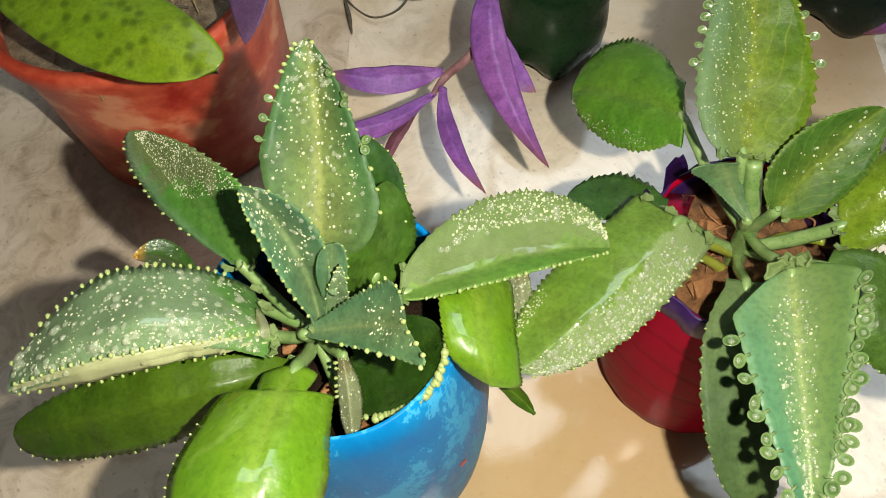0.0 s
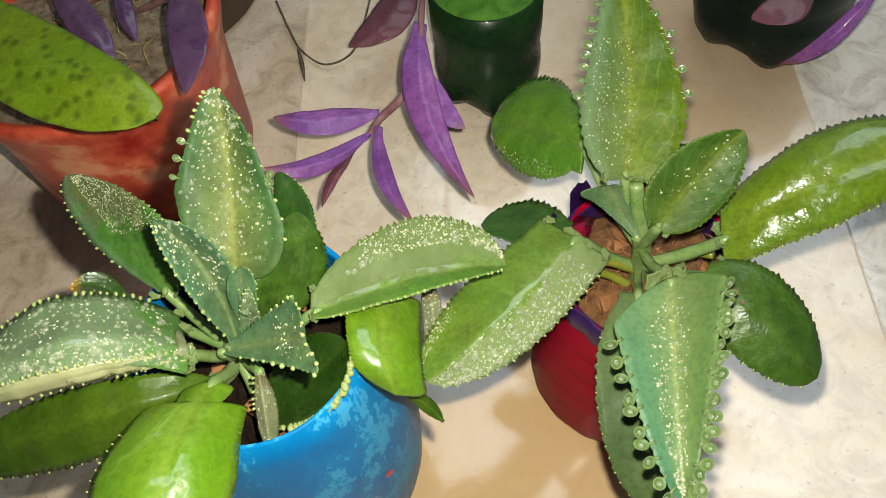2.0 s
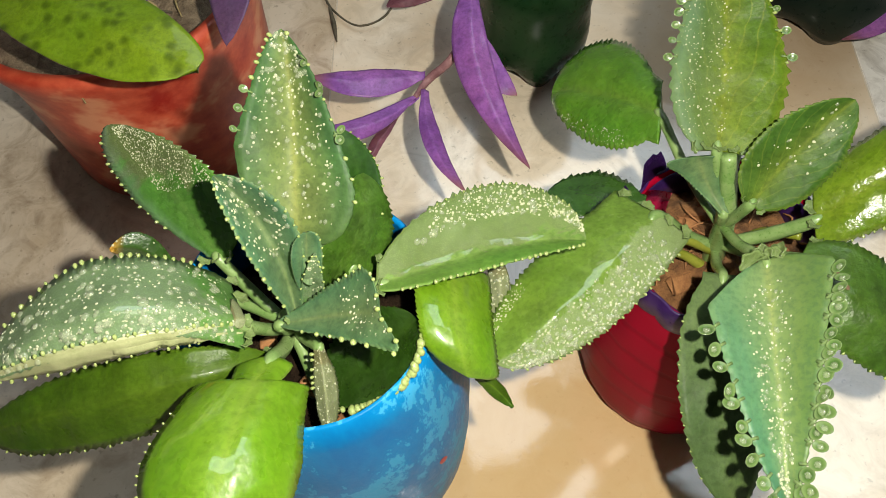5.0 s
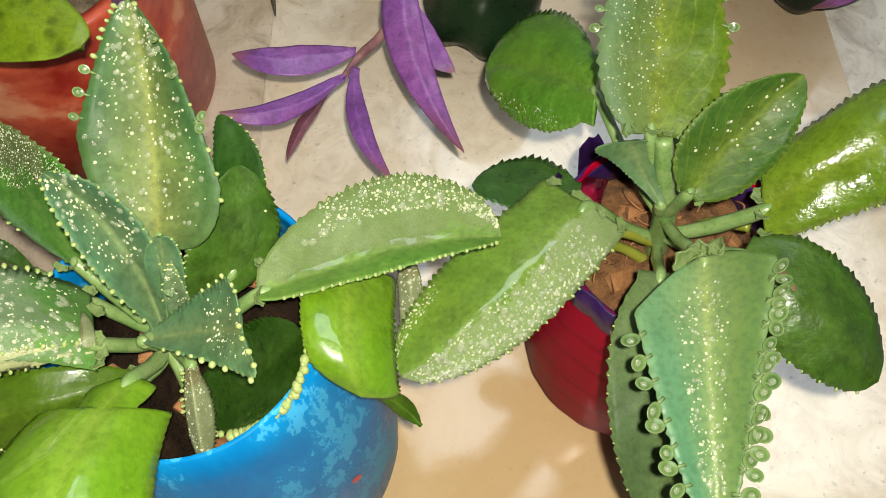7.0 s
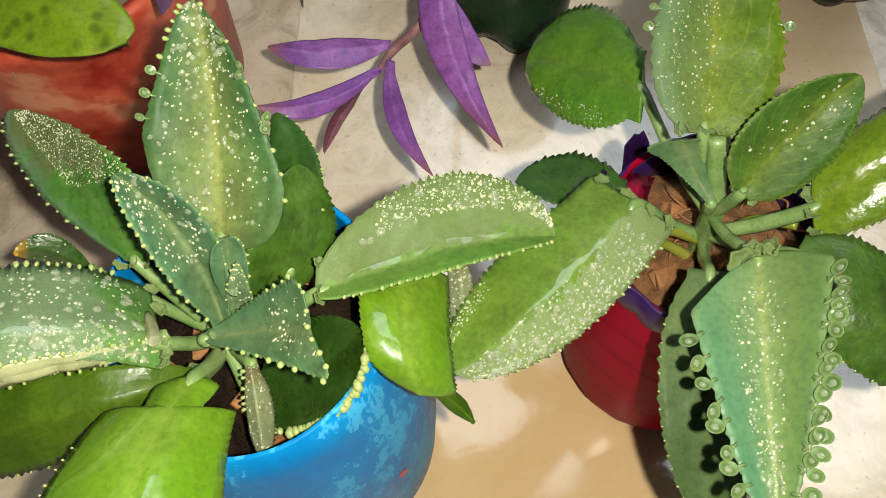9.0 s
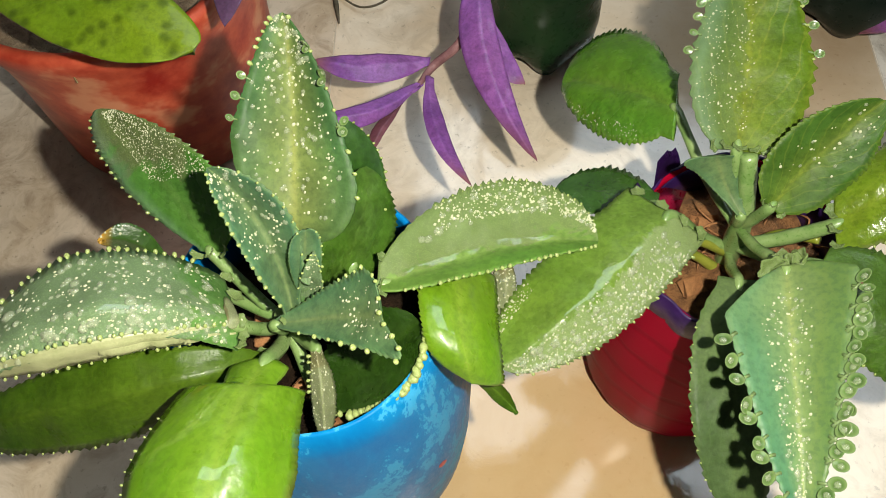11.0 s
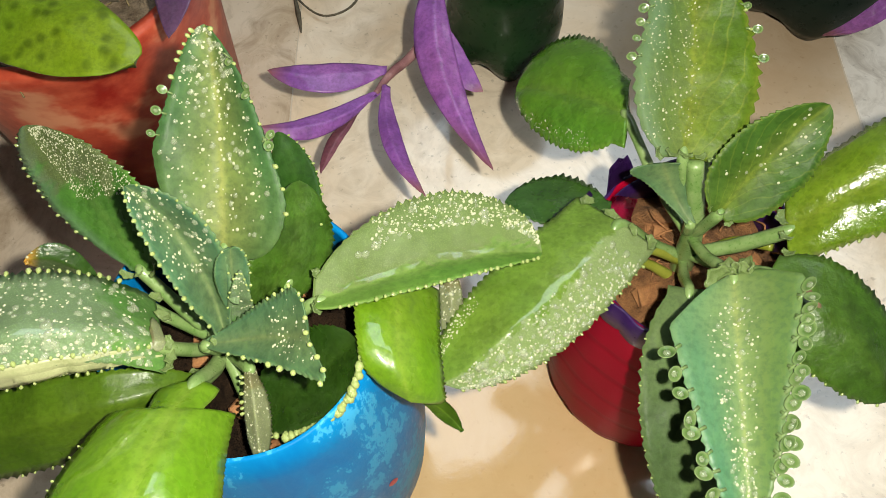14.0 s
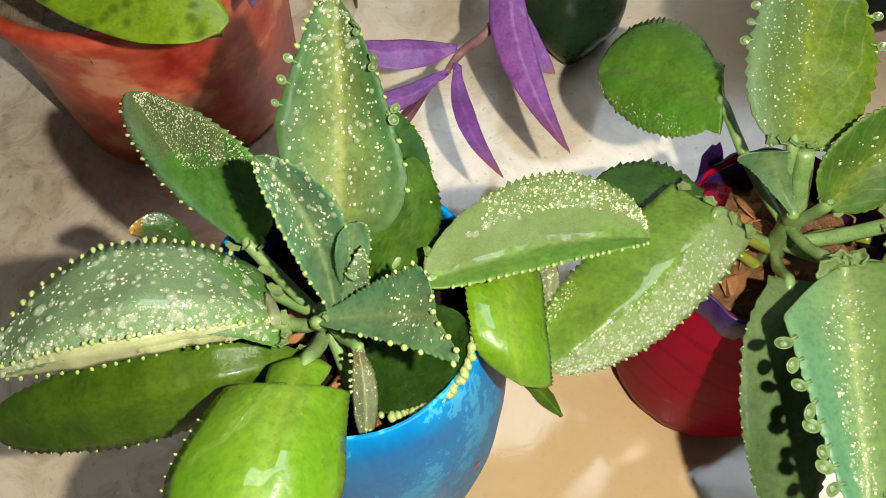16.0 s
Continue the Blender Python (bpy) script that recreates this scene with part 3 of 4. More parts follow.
    return me


def lobe_mesh():
    """A thick cupped lobe with a scalloped outer edge."""
    bm = bmesh.new()
    rows = []
    for i in range(6):
        r = i / 5
        row = []
        for k in range(13):
            a = radians(-100 + 200 * k / 12)
            edge = r * (1 + 0.13 * math.cos(6 * a) * r)
            row.append(bm.verts.new((0.5 + edge * 0.95 * math.cos(a), edge * math.sin(a), 0.42 * r * r)))
        rows.append(row)
    fs = [bm.faces.new((a[k], a[k + 1], b[k + 1], b[k])) for a, b in zip(rows, rows[1:]) for k in range(12)]
    bmesh.ops.remove_doubles(bm, verts=bm.verts, dist=1e-5)
    bmesh.ops.solidify(bm, geom=bm.faces[:], thickness=0.12)
    me = bpy.data.meshes.new("lobe")
    bm.to_mesh(me)
    bm.free()
    me.materials.append(LOBE_GREEN)
    me.polygons.foreach_set("use_smooth", [True] * len(me.polygons))
    return me


LOBE = lobe_mesh()
DISC, BEAD = bud_mesh("plantlet", BUD, True), bud_mesh("plantlet_bead", BUD_YELLOW, False)


def plantlets(leaf_ob, blade, side, mesh, size, count, u0=0.08, u1=0.95, seed=1, pair=False, lift=0.3):
    """Little plants in the notches along one edge of a leaf."""
    rnd = random.Random(seed)
    for k in range(count):
        u = u0 + (u1 - u0) * (k + rnd.uniform(-0.14, 0.14)) / max(count - 1, 1)
        u = min(max(u, 0.01), 0.99)
        if mesh is BEAD and rnd.random() < 0.08:
            continue
        p = blade.at(u, side)
        out = (p - blade.line(u)).normalized()
        n = blade.normal(u, side * 0.8)
        along = (blade.line(min(u + 0.02, 1)) - blade.line(max(u - 0.02, 0))).normalized()
        for twin in ((-1, 1) if pair and rnd.random() < 0.85 else (0,)):
            x = (out + n * rnd.uniform(-0.2, 1) * lift + along * (0.75 * twin + rnd.uniform(-0.3, 0.3))).normalized()
            y = n.cross(x).normalized()
            z = x.cross(y)
            s = size * (rnd.uniform(0.7, 1.1) if mesh is BEAD else rnd.uniform(0.85, 1.12)) * (0.72 if mesh is BEAD else 1.0)
            m = Matrix((x, y, z)).transposed().to_4x4()
            ob = new("plantlet", mesh)
            ob.parent = leaf_ob
            ob.matrix_basis = Matrix.Translation(p + n * 0.0002) @ m @ Matrix.Rotation(rnd.uniform(-0.6, 0.6), 4, "X") @ Matrix.Scale(s, 4)


def end_beads(leaf_ob, blade, u, size, count, v0=-0.9, v1=0.9, seed=1):
    """Pale buds along the blunt outer edge of a leaf."""
    rnd = random.Random(seed)
    for k in range(count):
        v = v0 + (v1 - v0) * (k + rnd.uniform(-0.2, 0.2)) / (count - 1)
        p = blade.at(u, v)
        n = blade.normal(u, v)
        x = (blade.line(1.0) - blade.line(0.9)).normalized() + n * rnd.uniform(0.0, 0.4)
        x.normalize()
        y = n.cross(x).normalized()
        ob = new("plantlet", BEAD)
        ob.parent = leaf_ob
        ob.matrix_basis = Matrix.Translation(p) @ Matrix((x, y, x.cross(y))).transposed().to_4x4() @ Matrix.Scale(size * rnd.uniform(0.8, 1.15), 4)


def frill(leaf_ob, blade, size, count, spread=0.7, u=0.02, up=0.7, seed=1):
    """Small cupped lobes that crowd round the place where a leaf clasps its stalk."""
    rnd = random.Random(seed)
    back = (blade.line(0.0) - blade.line(0.15)).normalized()
    for k in range(count):
        f = -1 + 2 * k / max(count - 1, 1)
        p = blade.at(u, spread * f)
        n = blade.normal(0.1, 0.0)
        side = (blade.right - blade.left).normalized()
        x = (back * rnd.uniform(0.5, 1.0) + side * 0.8 * f + n * up * rnd.uniform(0.3, 1.0)).normalized()
        y = n.cross(x).normalized()
        turn = Matrix.Rotation(rnd.uniform(-0.7, 0.7), 4, "X")
        ob = new("lobe", LOBE)
        ob.parent = leaf_ob
        ob.matrix_basis = Matrix.Translation(p + n * 0.0004) @ Matrix((x, y, x.cross(y))).transposed().to_4x4() @ turn @ Matrix.Scale(size * rnd.uniform(0.75, 1.2), 4)


def drops(leaf_ob, blade, count, u0, u1, v0, v1, small=0.0004, big=0.0011, seed=1, power=2.5):
    """Water on a leaf: fine beads as one mesh, and the larger clear drops as another."""
    rnd = random.Random(seed)
    kinds = {"fine_beads": ([], []), "clear_drops": ([], [])}
    rings, seg = 4, 12
    for _ in range(count):
        u, v = rnd.uniform(u0, u1), rnd.uniform(v0, v1)
        r = 0.8 * small + (big - 0.8 * small) * rnd.random() ** (power + 0.6)
        verts, faces = kinds["clear_drops" if r > 0.00062 else "fine_beads"]
        p, n = blade.at(u, v), blade.normal(u, v)
        x = n.orthogonal().normalized()
        y = n.cross(x)
        b = len(verts)
        sq = rnd.uniform(0.8, 1.0)
        for k in range(rings):
            a = radians(90) * k / rings
            for i in range(seg):
                c = 2 * math.pi * i / seg
                verts.append(p + r * (math.cos(a) * (math.cos(c) * x + sq * math.sin(c) * y)) + n * (r * 0.62 * math.sin(a) + 0.00008))
        verts.append(p + n * (r * 0.62 + 0.00008))
        for k in range(rings - 1):
            for i in range(seg):
                j = (i + 1) % seg
                faces.append((b + k * seg + i, b + k * seg + j, b + (k + 1) * seg + j, b + (k + 1) * seg + i))
        for i in range(seg):
            faces.append((b + (rings - 1) * seg + i, b + (rings - 1) * seg + (i + 1) % seg, b + rings * seg))
    for key, mat, label in (("fine_beads", MIST, "fine sparkling beads of water"), ("clear_drops", WATER, "clear round drops of water")):
        verts, faces = kinds[key]
        if not verts:
            continue
        me = bpy.data.meshes.new("water")
        me.from_pydata(verts, [], faces)
        me.materials.append(mat)
        me.polygons.foreach_set("use_smooth", [True] * len(me.polygons))
        ob = new("water", me)
        ob.parent = leaf_ob
        tagged(ob, label, kind="stuff")


# ---- the floor and the room ----
floor = new("floor")
tagged(floor, "glossy cream floor tiles with worn brown stains", kind="structure")


def slab(name, x0, y0, x1, y1, material, label, top=0.0, deep=0.02):
    bm = bmesh.new()
    bmesh.ops.create_cube(bm, size=1)
    for v in bm.verts:
        v.co = Vector((x0 + (v.co.x + 0.5) * (x1 - x0), y0 + (v.co.y + 0.5) * (y1 - y0), top - deep + (v.co.z + 0.5) * deep))
    bmesh.ops.bevel(bm, geom=list(bm.edges), offset=0.0005, segments=2, affect="EDGES")
    ob = part(name, bm, material, None, label, smooth=False)
    ob.parent = floor
    return ob


G = 0.0005
XJ, TS, TY = -0.0925, 0.3705, 0.66
slab("grout_bed", -2.4, -2.4, 2.4, 2.4, GROUT, "sandy grout bed", top=-0.0006)
for ix in range(-5, 6):
    for iy in range(-5, 6):
        x0, y0 = XJ + ix * TS, 0.56 + (iy - 1) * TY
        if x0 < -2.3 or x0 > 1.95 or y0 < -2.3 or y0 > 1.75:
            continue
        mat = TILE if ix == 0 else (TILE_GREY if ix > 0 else TILE_BROWN)
        slab("tile", x0 + G, y0 + G, x0 + TS - G, y0 + TY - G, mat, "")


def box(name, lo, hi, material, label):
    bm = bmesh.new()
    bmesh.ops.create_cube(bm, size=1)
    for v in bm.verts:
        v.co = Vector([lo[k] + (v.co[k] + 0.5) * (hi[k] - lo[k]) for k in range(3)])
    return tagged(part(name, bm, material, smooth=False), label, kind="structure")


box("wall_north", (-2.4, 2.4, 0), (2.4, 2.5, 2.6), WALL, "plain pale painted wall")
box("wall_west", (-2.5, -2.5, 0), (-2.4, 2.5, 2.6), WALL, "plain pale painted wall")
box("wall_east", (2.4, -2.5, 0), (2.5, 2.5, 2.6), WALL, "plain pale painted wall")
box("ceiling", (-2.5, -2.5, 2.6), (2.5, 2.5, 2.7), WALL, "plain pale painted ceiling")
box("wall_south", (-2.4, -2.5, 0), (2.4, -2.4, 2.6), WALL, "plain pale painted wall")

# ---- the blue pot and its plant ----
BX, BY = -0.053, 0.108
blue = empty("potted_succulent", (BX, BY, 0), "toothed green succulent with water drops in a glossy blue pot", "potted plant", "succulents in pots")
lathe("pot", [(0.0, 0.002), (0.040, 0.001), (0.048, 0.006), (0.052, 0.03), (0.0545, 0.07), (0.0555, 0.11), (0.0535, 0.145), (0.0485, 0.175), (0.0455, 0.190), (0.0440, 0.1908), (0.0435, 0.188), (0.046, 0.17), (0.047, 0.155)], (BX, BY, 0), BLUE_POT, blue, "glossy sky-blue painted pot with scuffed patches", wobble=0.02)
soil_disc((BX, BY, 0.158), 0.0465, SOIL, blue)
HUB = (-0.0594, 0.1044, 0.1876)
tube("stem", [(BX, BY, 0.155), (-0.0596, 0.1088, 0.1699), HUB], [0.0055, 0.005, 0.0032], STEM, blue)


def grow(plant, hub, material, label, base, mid, tip, left, right, stalk=0.0023, stalk_mat=None, opts=None, **kw):
    b = Blade(base, mid, tip, left, right, **(opts or {}))
    ob = leaf(plant, material, label, b, **kw)
    if stalk:
        inner = b.line(0.05) - Vector((0, 0, 0.0018))
        base = Vector(base) - Vector((0, 0, 0.0012))
        h = Vector(hub) - Vector((0, 0, 0.002 + 0.010 * (abs(base.x * 977) % 1)))
        tube("leaf_stalk", [h, (h + base) / 2 + Vector((0, 0, -0.003)), base, inner], [stalk * 0.8, stalk, stalk * 0.95, stalk * 0.35], stalk_mat or STEM, plant)
    return ob, b


def scar(leaf_ob, blade, u, v, du, dv, material):
    """A dry brown scar on the leaf's face."""
    bm = bmesh.new()
    c = bm.verts.new(blade.at(u, v) + blade.normal(u, v) * 0.0005)
    ring = []
    for i in range(16):
        a = 2 * math.pi * i / 16
        q = 1 + 0.45 * noise.noise((math.cos(a) * 2, math.sin(a) * 2, u * 9))
        ring.append(bm.verts.new(blade.at(u + du * q * math.cos(a), v + dv * q * math.sin(a)) + blade.normal(u, v) * 0.0003))
    for i in range(16):
        bm.faces.new((c, ring[i], ring[(i + 1) % 16]))
    ob = part("scar", bm, material, None, "dry brown scar")
    ob.parent = leaf_ob
    return ob


def collar(plant, blade, material, reach=0.006, spread=0.55, lift=0.003):
    """The scalloped collar where a leaf clasps its stalk."""
    base = blade.line(0.05)
    way = (blade.line(0.0) - blade.line(0.12)).normalized()
    up = Vector((0, 0, lift))
    mid, tip = base + way * reach * 0.55 + up * 0.7, base + way * reach + up
    c = Blade(base, mid, tip, mid + blade.left * spread + up * 0.4, mid + blade.right * spread + up * 0.4, um=0.55, power=0.4, foot=0.6, end=0.7)
    return leaf(plant, material, "scalloped collar at the leaf's base", c, teeth=8, tooth=0.22, thick=0.0009, name="leaf_collar", nv=12)


A, bA = grow(blue, HUB, WAXY, "upright pale waxy leaf beaded with water", (-0.0522, 0.1198, 0.2133), (-0.0513, 0.1392, 0.2270), (-0.0521, 0.1716, 0.2557), (-0.0678, 0.1403, 0.2394), (-0.0316, 0.1294, 0.2279), opts=dict(um=0.29, power=0.8, foot=0.15, taper=0.98, end=0.18), tooth=0.02)
plantlets(A, bA, -1, DISC, 0.0017, 3, 0.34, 0.55, 2)
plantlets(A, bA, -1, BEAD, 0.0012, 9, 0.58, 0.97, 42)
plantlets(A, bA, 1, DISC, 0.0019, 3, 0.52, 0.85, 3, pair=True, lift=1.3)
plantlets(A, bA, 1, BEAD, 0.0012, 10, 0.25, 0.98, 43)
drops(A, bA, 330, 0.1, 0.97, -0.9, 0.8, 0.0003, 0.0011, 4)
B, bB = grow(blue, HUB, FROST_TIP, "glossy green leaf with a frosted wet tip", (-0.0816, 0.1212, 0.2002), (-0.0982, 0.1426, 0.2103), (-0.1213, 0.1679, 0.2165), (-0.1166, 0.1471, 0.2069), (-0.0774, 0.1392, 0.2199), opts=dict(um=0.5, power=0.6, foot=0.25), teeth=26)
plantlets(B, bB, -1, BEAD, 0.0009, 14, 0.2, 0.9, 5)
drops(B, bB, 1200, 0.50, 0.98, -0.3, 0.97, 0.00012, 0.00036, 6)
S, bS = grow(blue, HUB, BLUISH, "narrow folded leaf edged with plantlets", (-0.0536, 0.0999, 0.1975), (-0.0584, 0.1150, 0.2227), (-0.0707, 0.1247, 0.2451), (-0.0626, 0.1069, 0.2319), (-0.0489, 0.1150, 0.2331), opts=dict(um=0.5, power=0.7, foot=0.3))
plantlets(S, bS, -1, BEAD, 0.0012, 14, 0.1, 0.97, 7)
plantlets(S, bS, 1, BEAD, 0.0009, 8, 0.3, 0.95, 8)
drops(S, bS, 150, 0.4, 0.97, -0.9, 0.9, 0.0003, 0.0011, 9)
I1, bI1 = grow(blue, HUB, SHADE_GREEN, "leaf coloured dark green for the shade of a larger one", (-0.0372, 0.1192, 0.1947), (-0.0334, 0.1415, 0.2038), (-0.0405, 0.1675, 0.2096), (-0.0424, 0.1435, 0.2036), (-0.0256, 0.1421, 0.2041), opts=dict(um=0.42, power=0.6))
plantlets(I1, bI1, 1, BEAD, 0.0008, 12, 0.3, 0.95, 10)
I2, bI2 = grow(blue, HUB, MATT, "broad green leaf with a toothed edge", (-0.0469, 0.1079, 0.1934), (-0.0345, 0.1260, 0.2024), (-0.0309, 0.1450, 0.2142), (-0.0438, 0.1202, 0.2116), (-0.0238, 0.1281, 0.1930), opts=dict(um=0.5, power=0.55, foot=0.3))
T1, bT1 = grow(blue, HUB, BLUISH, "small young leaf in the rosette", (-0.0486, 0.1015, 0.1959), (-0.0470, 0.1086, 0.2166), (-0.0451, 0.1130, 0.2291), (-0.0512, 0.1080, 0.2204), (-0.0417, 0.1105, 0.2210), opts=dict(um=0.55, power=0.6))
plantlets(T1, bT1, 1, BEAD, 0.0007, 8, 0.2, 0.95, 11)
T2, bT2 = grow(blue, HUB, FROST_MOST, "narrow pale young leaf in the rosette", (-0.0495, 0.1013, 0.1938), (-0.0462, 0.1049, 0.2103), (-0.0432, 0.1078, 0.2247), (-0.0498, 0.1042, 0.2101), (-0.0426, 0.1043, 0.2104), opts=dict(um=0.35, power=0.8, taper=1.0, end=0.1))
plantlets(T2, bT2, -1, BEAD, 0.0007, 7, 0.2, 0.95, 53)
plantlets(T2, bT2, 1, BEAD, 0.0007, 7, 0.2, 0.95, 54)
drops(T2, bT2, 40, 0.1, 0.95, -0.8, 0.8, 0.0002, 0.0005, 55)
TR, bTR = grow(blue, HUB, BLUISH, "small triangular leaf rimmed with pale buds", (-0.0590, 0.0966, 0.1991), (-0.0266, 0.0902, 0.2200), (-0.0227, 0.0882, 0.2240), (-0.0287, 0.1033, 0.2240), (-0.0181, 0.0744, 0.2281), opts=dict(um=0.86, foot=0.06, end=0.85, taper=1.0, square=True))
plantlets(TR, bTR, 1, BEAD, 0.0014, 9, 0.15, 0.97, 12)
plantlets(TR, bTR, -1, BEAD, 0.0010, 5, 0.6, 0.95, 13)
end_beads(TR, bTR, 0.97, 0.0009, 6, -0.95, 0.95, 51)
drops(TR, bTR, 70, 0.55, 0.97, -0.8, 0.8, 0.0002, 0.0006, 14)
F, bF = grow(blue, HUB, FROST_MOST, "long drooping leaf beaded with water along a pale folded edge", (-0.0672, 0.0926, 0.2084), (-0.0988, 0.0859, 0.2348), (-0.1425, 0.0728, 0.2179), (-0.1099, 0.1087, 0.2241), (-0.0993, 0.0785, 0.2301), opts=dict(um=0.52, power=0.5, foot=0.92, square=True), teeth=30)
drops(F, bF, 20, 0.15, 0.95, -0.8, 0.8, 0.0009, 0.0024, 27, 1.6)
plantlets(F, bF, -1, BEAD, 0.0013, 26, 0.1, 0.97, 15)
drops(F, bF, 620, 0.05, 0.97, -0.95, 0.9, 0.0003, 0.0014, 16, 3)
FE, bFE = grow(blue, HUB, CREAM_EDGE, "pale cream folded margin of the leaf", (-0.0685, 0.0911, 0.2083), (-0.0995, 0.0768, 0.2290), (-0.1420, 0.0721, 0.2179), (-0.0989, 0.0785, 0.2311), (-0.1010, 0.0763, 0.2228), stalk=0, opts=dict(um=0.52, power=0.35, foot=0.6), teeth=30, nv=6, thick=0.001)
plantlets(FE, bFE, -1, BEAD, 0.0011, 26, 0.05, 0.97, 17)
plantlets(FE, bFE, 1, BEAD, 0.0010, 22, 0.05, 0.97, 18)
Gl, bG = grow(blue, HUB, OLIVE, "broad olive-green leaf hanging low beside the pot", (-0.0643, 0.0893, 0.1862), (-0.1124, 0.0729, 0.1950), (-0.1675, 0.0721, 0.1687), (-0.1135, 0.0852, 0.1980), (-0.1186, 0.0634, 0.1779), stalk=0.0028, opts=dict(um=0.58, power=0.42, foot=0.25), teeth=34)
plantlets(Gl, bG, 1, BEAD, 0.0008, 16, 0.3, 0.97, 19)
H, bH = grow(blue, HUB, LIME, "broad lime-green glossy leaf with a wet sheen", (-0.0602, 0.0848, 0.2000), (-0.0638, 0.0453, 0.2238), (-0.0652, 0.0208, 0.2127), (-0.0898, 0.0478, 0.2156), (-0.0456, 0.0492, 0.2081), stalk=0.0026, opts=dict(um=0.54, power=0.38, foot=0.64, bulge=0.004, square=True, neck=(0.15, 0.40)), teeth=30, nv=16, tooth=0.014)
plantlets(H, bH, -1, BEAD, 0.0007, 14, 0.3, 0.95, 20)
N, bN = grow(blue, HUB, SHADE_BLACKISH, "leaf darkened in colour for the shade inside the pot's rim", (-0.0482, 0.0801, 0.1720), (-0.0294, 0.0916, 0.1817), (-0.0141, 0.1003, 0.1921), (-0.0383, 0.1026, 0.1843), (-0.0216, 0.0782, 0.1870), opts=dict(um=0.5, power=0.5, foot=0.4))
plantlets(N, bN, 1, BEAD, 0.0024, 30, 0.05, 0.98, 21)
ST, bST = grow(blue, HUB, WITHERED, "crumpled withered leaf stub", (-0.0473, 0.0921, 0.1911), (-0.0443, 0.0767, 0.1880), (-0.0443, 0.0663, 0.1771), (-0.0480, 0.0768, 0.1857), (-0.0412, 0.0790, 0.1824), opts=dict(um=0.6, power=0.4, foot=0.5), tooth=0.2)
plantlets(ST, bST, -1, BEAD, 0.0011, 9, 0.05, 0.6, 52)
drops(ST, bST, 110, 0.05, 0.97, -0.95, 0.95, 0.0002, 0.0005, 22)
C, bC = grow(blue, HUB, FROST_LEFT, "folded waxy leaf with a wet shine and drops", (-0.0275, 0.1106, 0.1974), (0.0074, 0.1256, 0.1920), (0.0464, 0.1323, 0.1861), (0.0082, 0.1467, 0.1998), (0.0077, 0.1156, 0.1972), opts=dict(um=0.42, power=0.5, foot=0.35, end=0.55), teeth=30)
drops(C, bC, 9, 0.15, 0.7, -0.72, -0.42, 0.0012, 0.0020, 26, 1.0)
plantlets(C, bC, 1, BEAD, 0.0012, 28, 0.1, 0.97, 23)
plantlets(C, bC, -1, BEAD, 0.0007, 22, 0.2, 0.97, 24)
drops(C, bC, 460, 0.2, 0.98, -0.98, -0.5, 0.0003, 0.0009, 25, 3)
J, bJ = grow(blue, HUB, LIME, "lime-green glossy leaf curling over the rim", (-0.0014, 0.1250, 0.1856), (-0.0005, 0.0964, 0.1943), (0.0027, 0.0821, 0.1842), (-0.0136, 0.1008, 0.1972), (0.0119, 0.0970, 0.1798), stalk=0, opts=dict(um=0.5, power=0.5, foot=1.0, end=0.97, taper=1.0, bulge=0.0012, square=True), nv=16, tooth=0.06)
JC, bJC = grow(blue, HUB, OLIVE, "curled green tip of the leaf", (0.0062, 0.0881, 0.1688), (0.0123, 0.0856, 0.1608), (0.0183, 0.0802, 0.1566), (0.0104, 0.0841, 0.1586), (0.0140, 0.0891, 0.1572), stalk=0, opts=dict(um=0.4, power=0.8, foot=0.7), tooth=0.1)
JD, bJD = grow(blue, HUB, WITHERED, "brown withered leaf hanging behind", (0.0138, 0.1370, 0.1651), (0.0153, 0.1255, 0.1622), (0.0131, 0.1053, 0.1484), (0.0109, 0.1268, 0.1601), (0.0191, 0.1270, 0.1605), stalk=0, opts=dict(um=0.4, power=0.5, foot=0.6), tooth=0.1)
drops(JD, bJD, 70, 0.02, 0.6, -0.9, 0.9, 0.0003, 0.0009, 47)

# ---- the red pot and its plant ----
RX, RY = 0.114, 0.158
red = empty("potted_succulent", (RX, RY, 0), "toothed green succulent lined with plantlets in a crimson pot", "potted plant", "succulents in pots")
lathe("pot", [(0.0, 0.002), (0.037, 0.001), (0.047, 0.005), (0.0505, 0.02), (0.0505, 0.06), (0.047, 0.10), (0.0435, 0.128), (0.0425, 0.136), (0.0412, 0.136), (0.0415, 0.125), (0.042, 0.10)], (RX, RY, 0), RED_POT, red, "glossy crimson painted pot with slanting grooves", wobble=0.01, ribs=18, rib_depth=0.00022, twist=22, segments=144)
lathe("rim_band", [(0.0440, 0.122), (0.0446, 0.123), (0.0434, 0.1365), (0.0424, 0.1375), (0.0418, 0.1366)], (RX, RY, 0), PURPLE_IN, red, "dark purple band round the rim", ribs=18, rib_depth=0.0006, twist=22, segments=144)
soil_disc((RX, RY, 0.114), 0.042, SOIL_BROWN, red, height=0.010)
RHUB = (0.1061, 0.1558, 0.1633)
RLOW = (0.109, 0.156, 0.140)
tube("stem", [(0.112, 0.158, 0.108), (0.109, 0.156, 0.14), RHUB, (0.1011, 0.1636, 0.1908)], [0.005, 0.0045, 0.004, 0.003], STEM, red)
K, bK = grow(red, RHUB, FROST_THIN, "upright green leaf with a pale midrib", (0.0973, 0.1656, 0.1908), (0.1013, 0.1926, 0.2052), (0.0981, 0.2432, 0.2374), (0.0818, 0.1938, 0.2056), (0.1217, 0.1862, 0.2075), opts=dict(um=0.3, power=0.7, foot=0.5, taper=1.2, end=0.1))
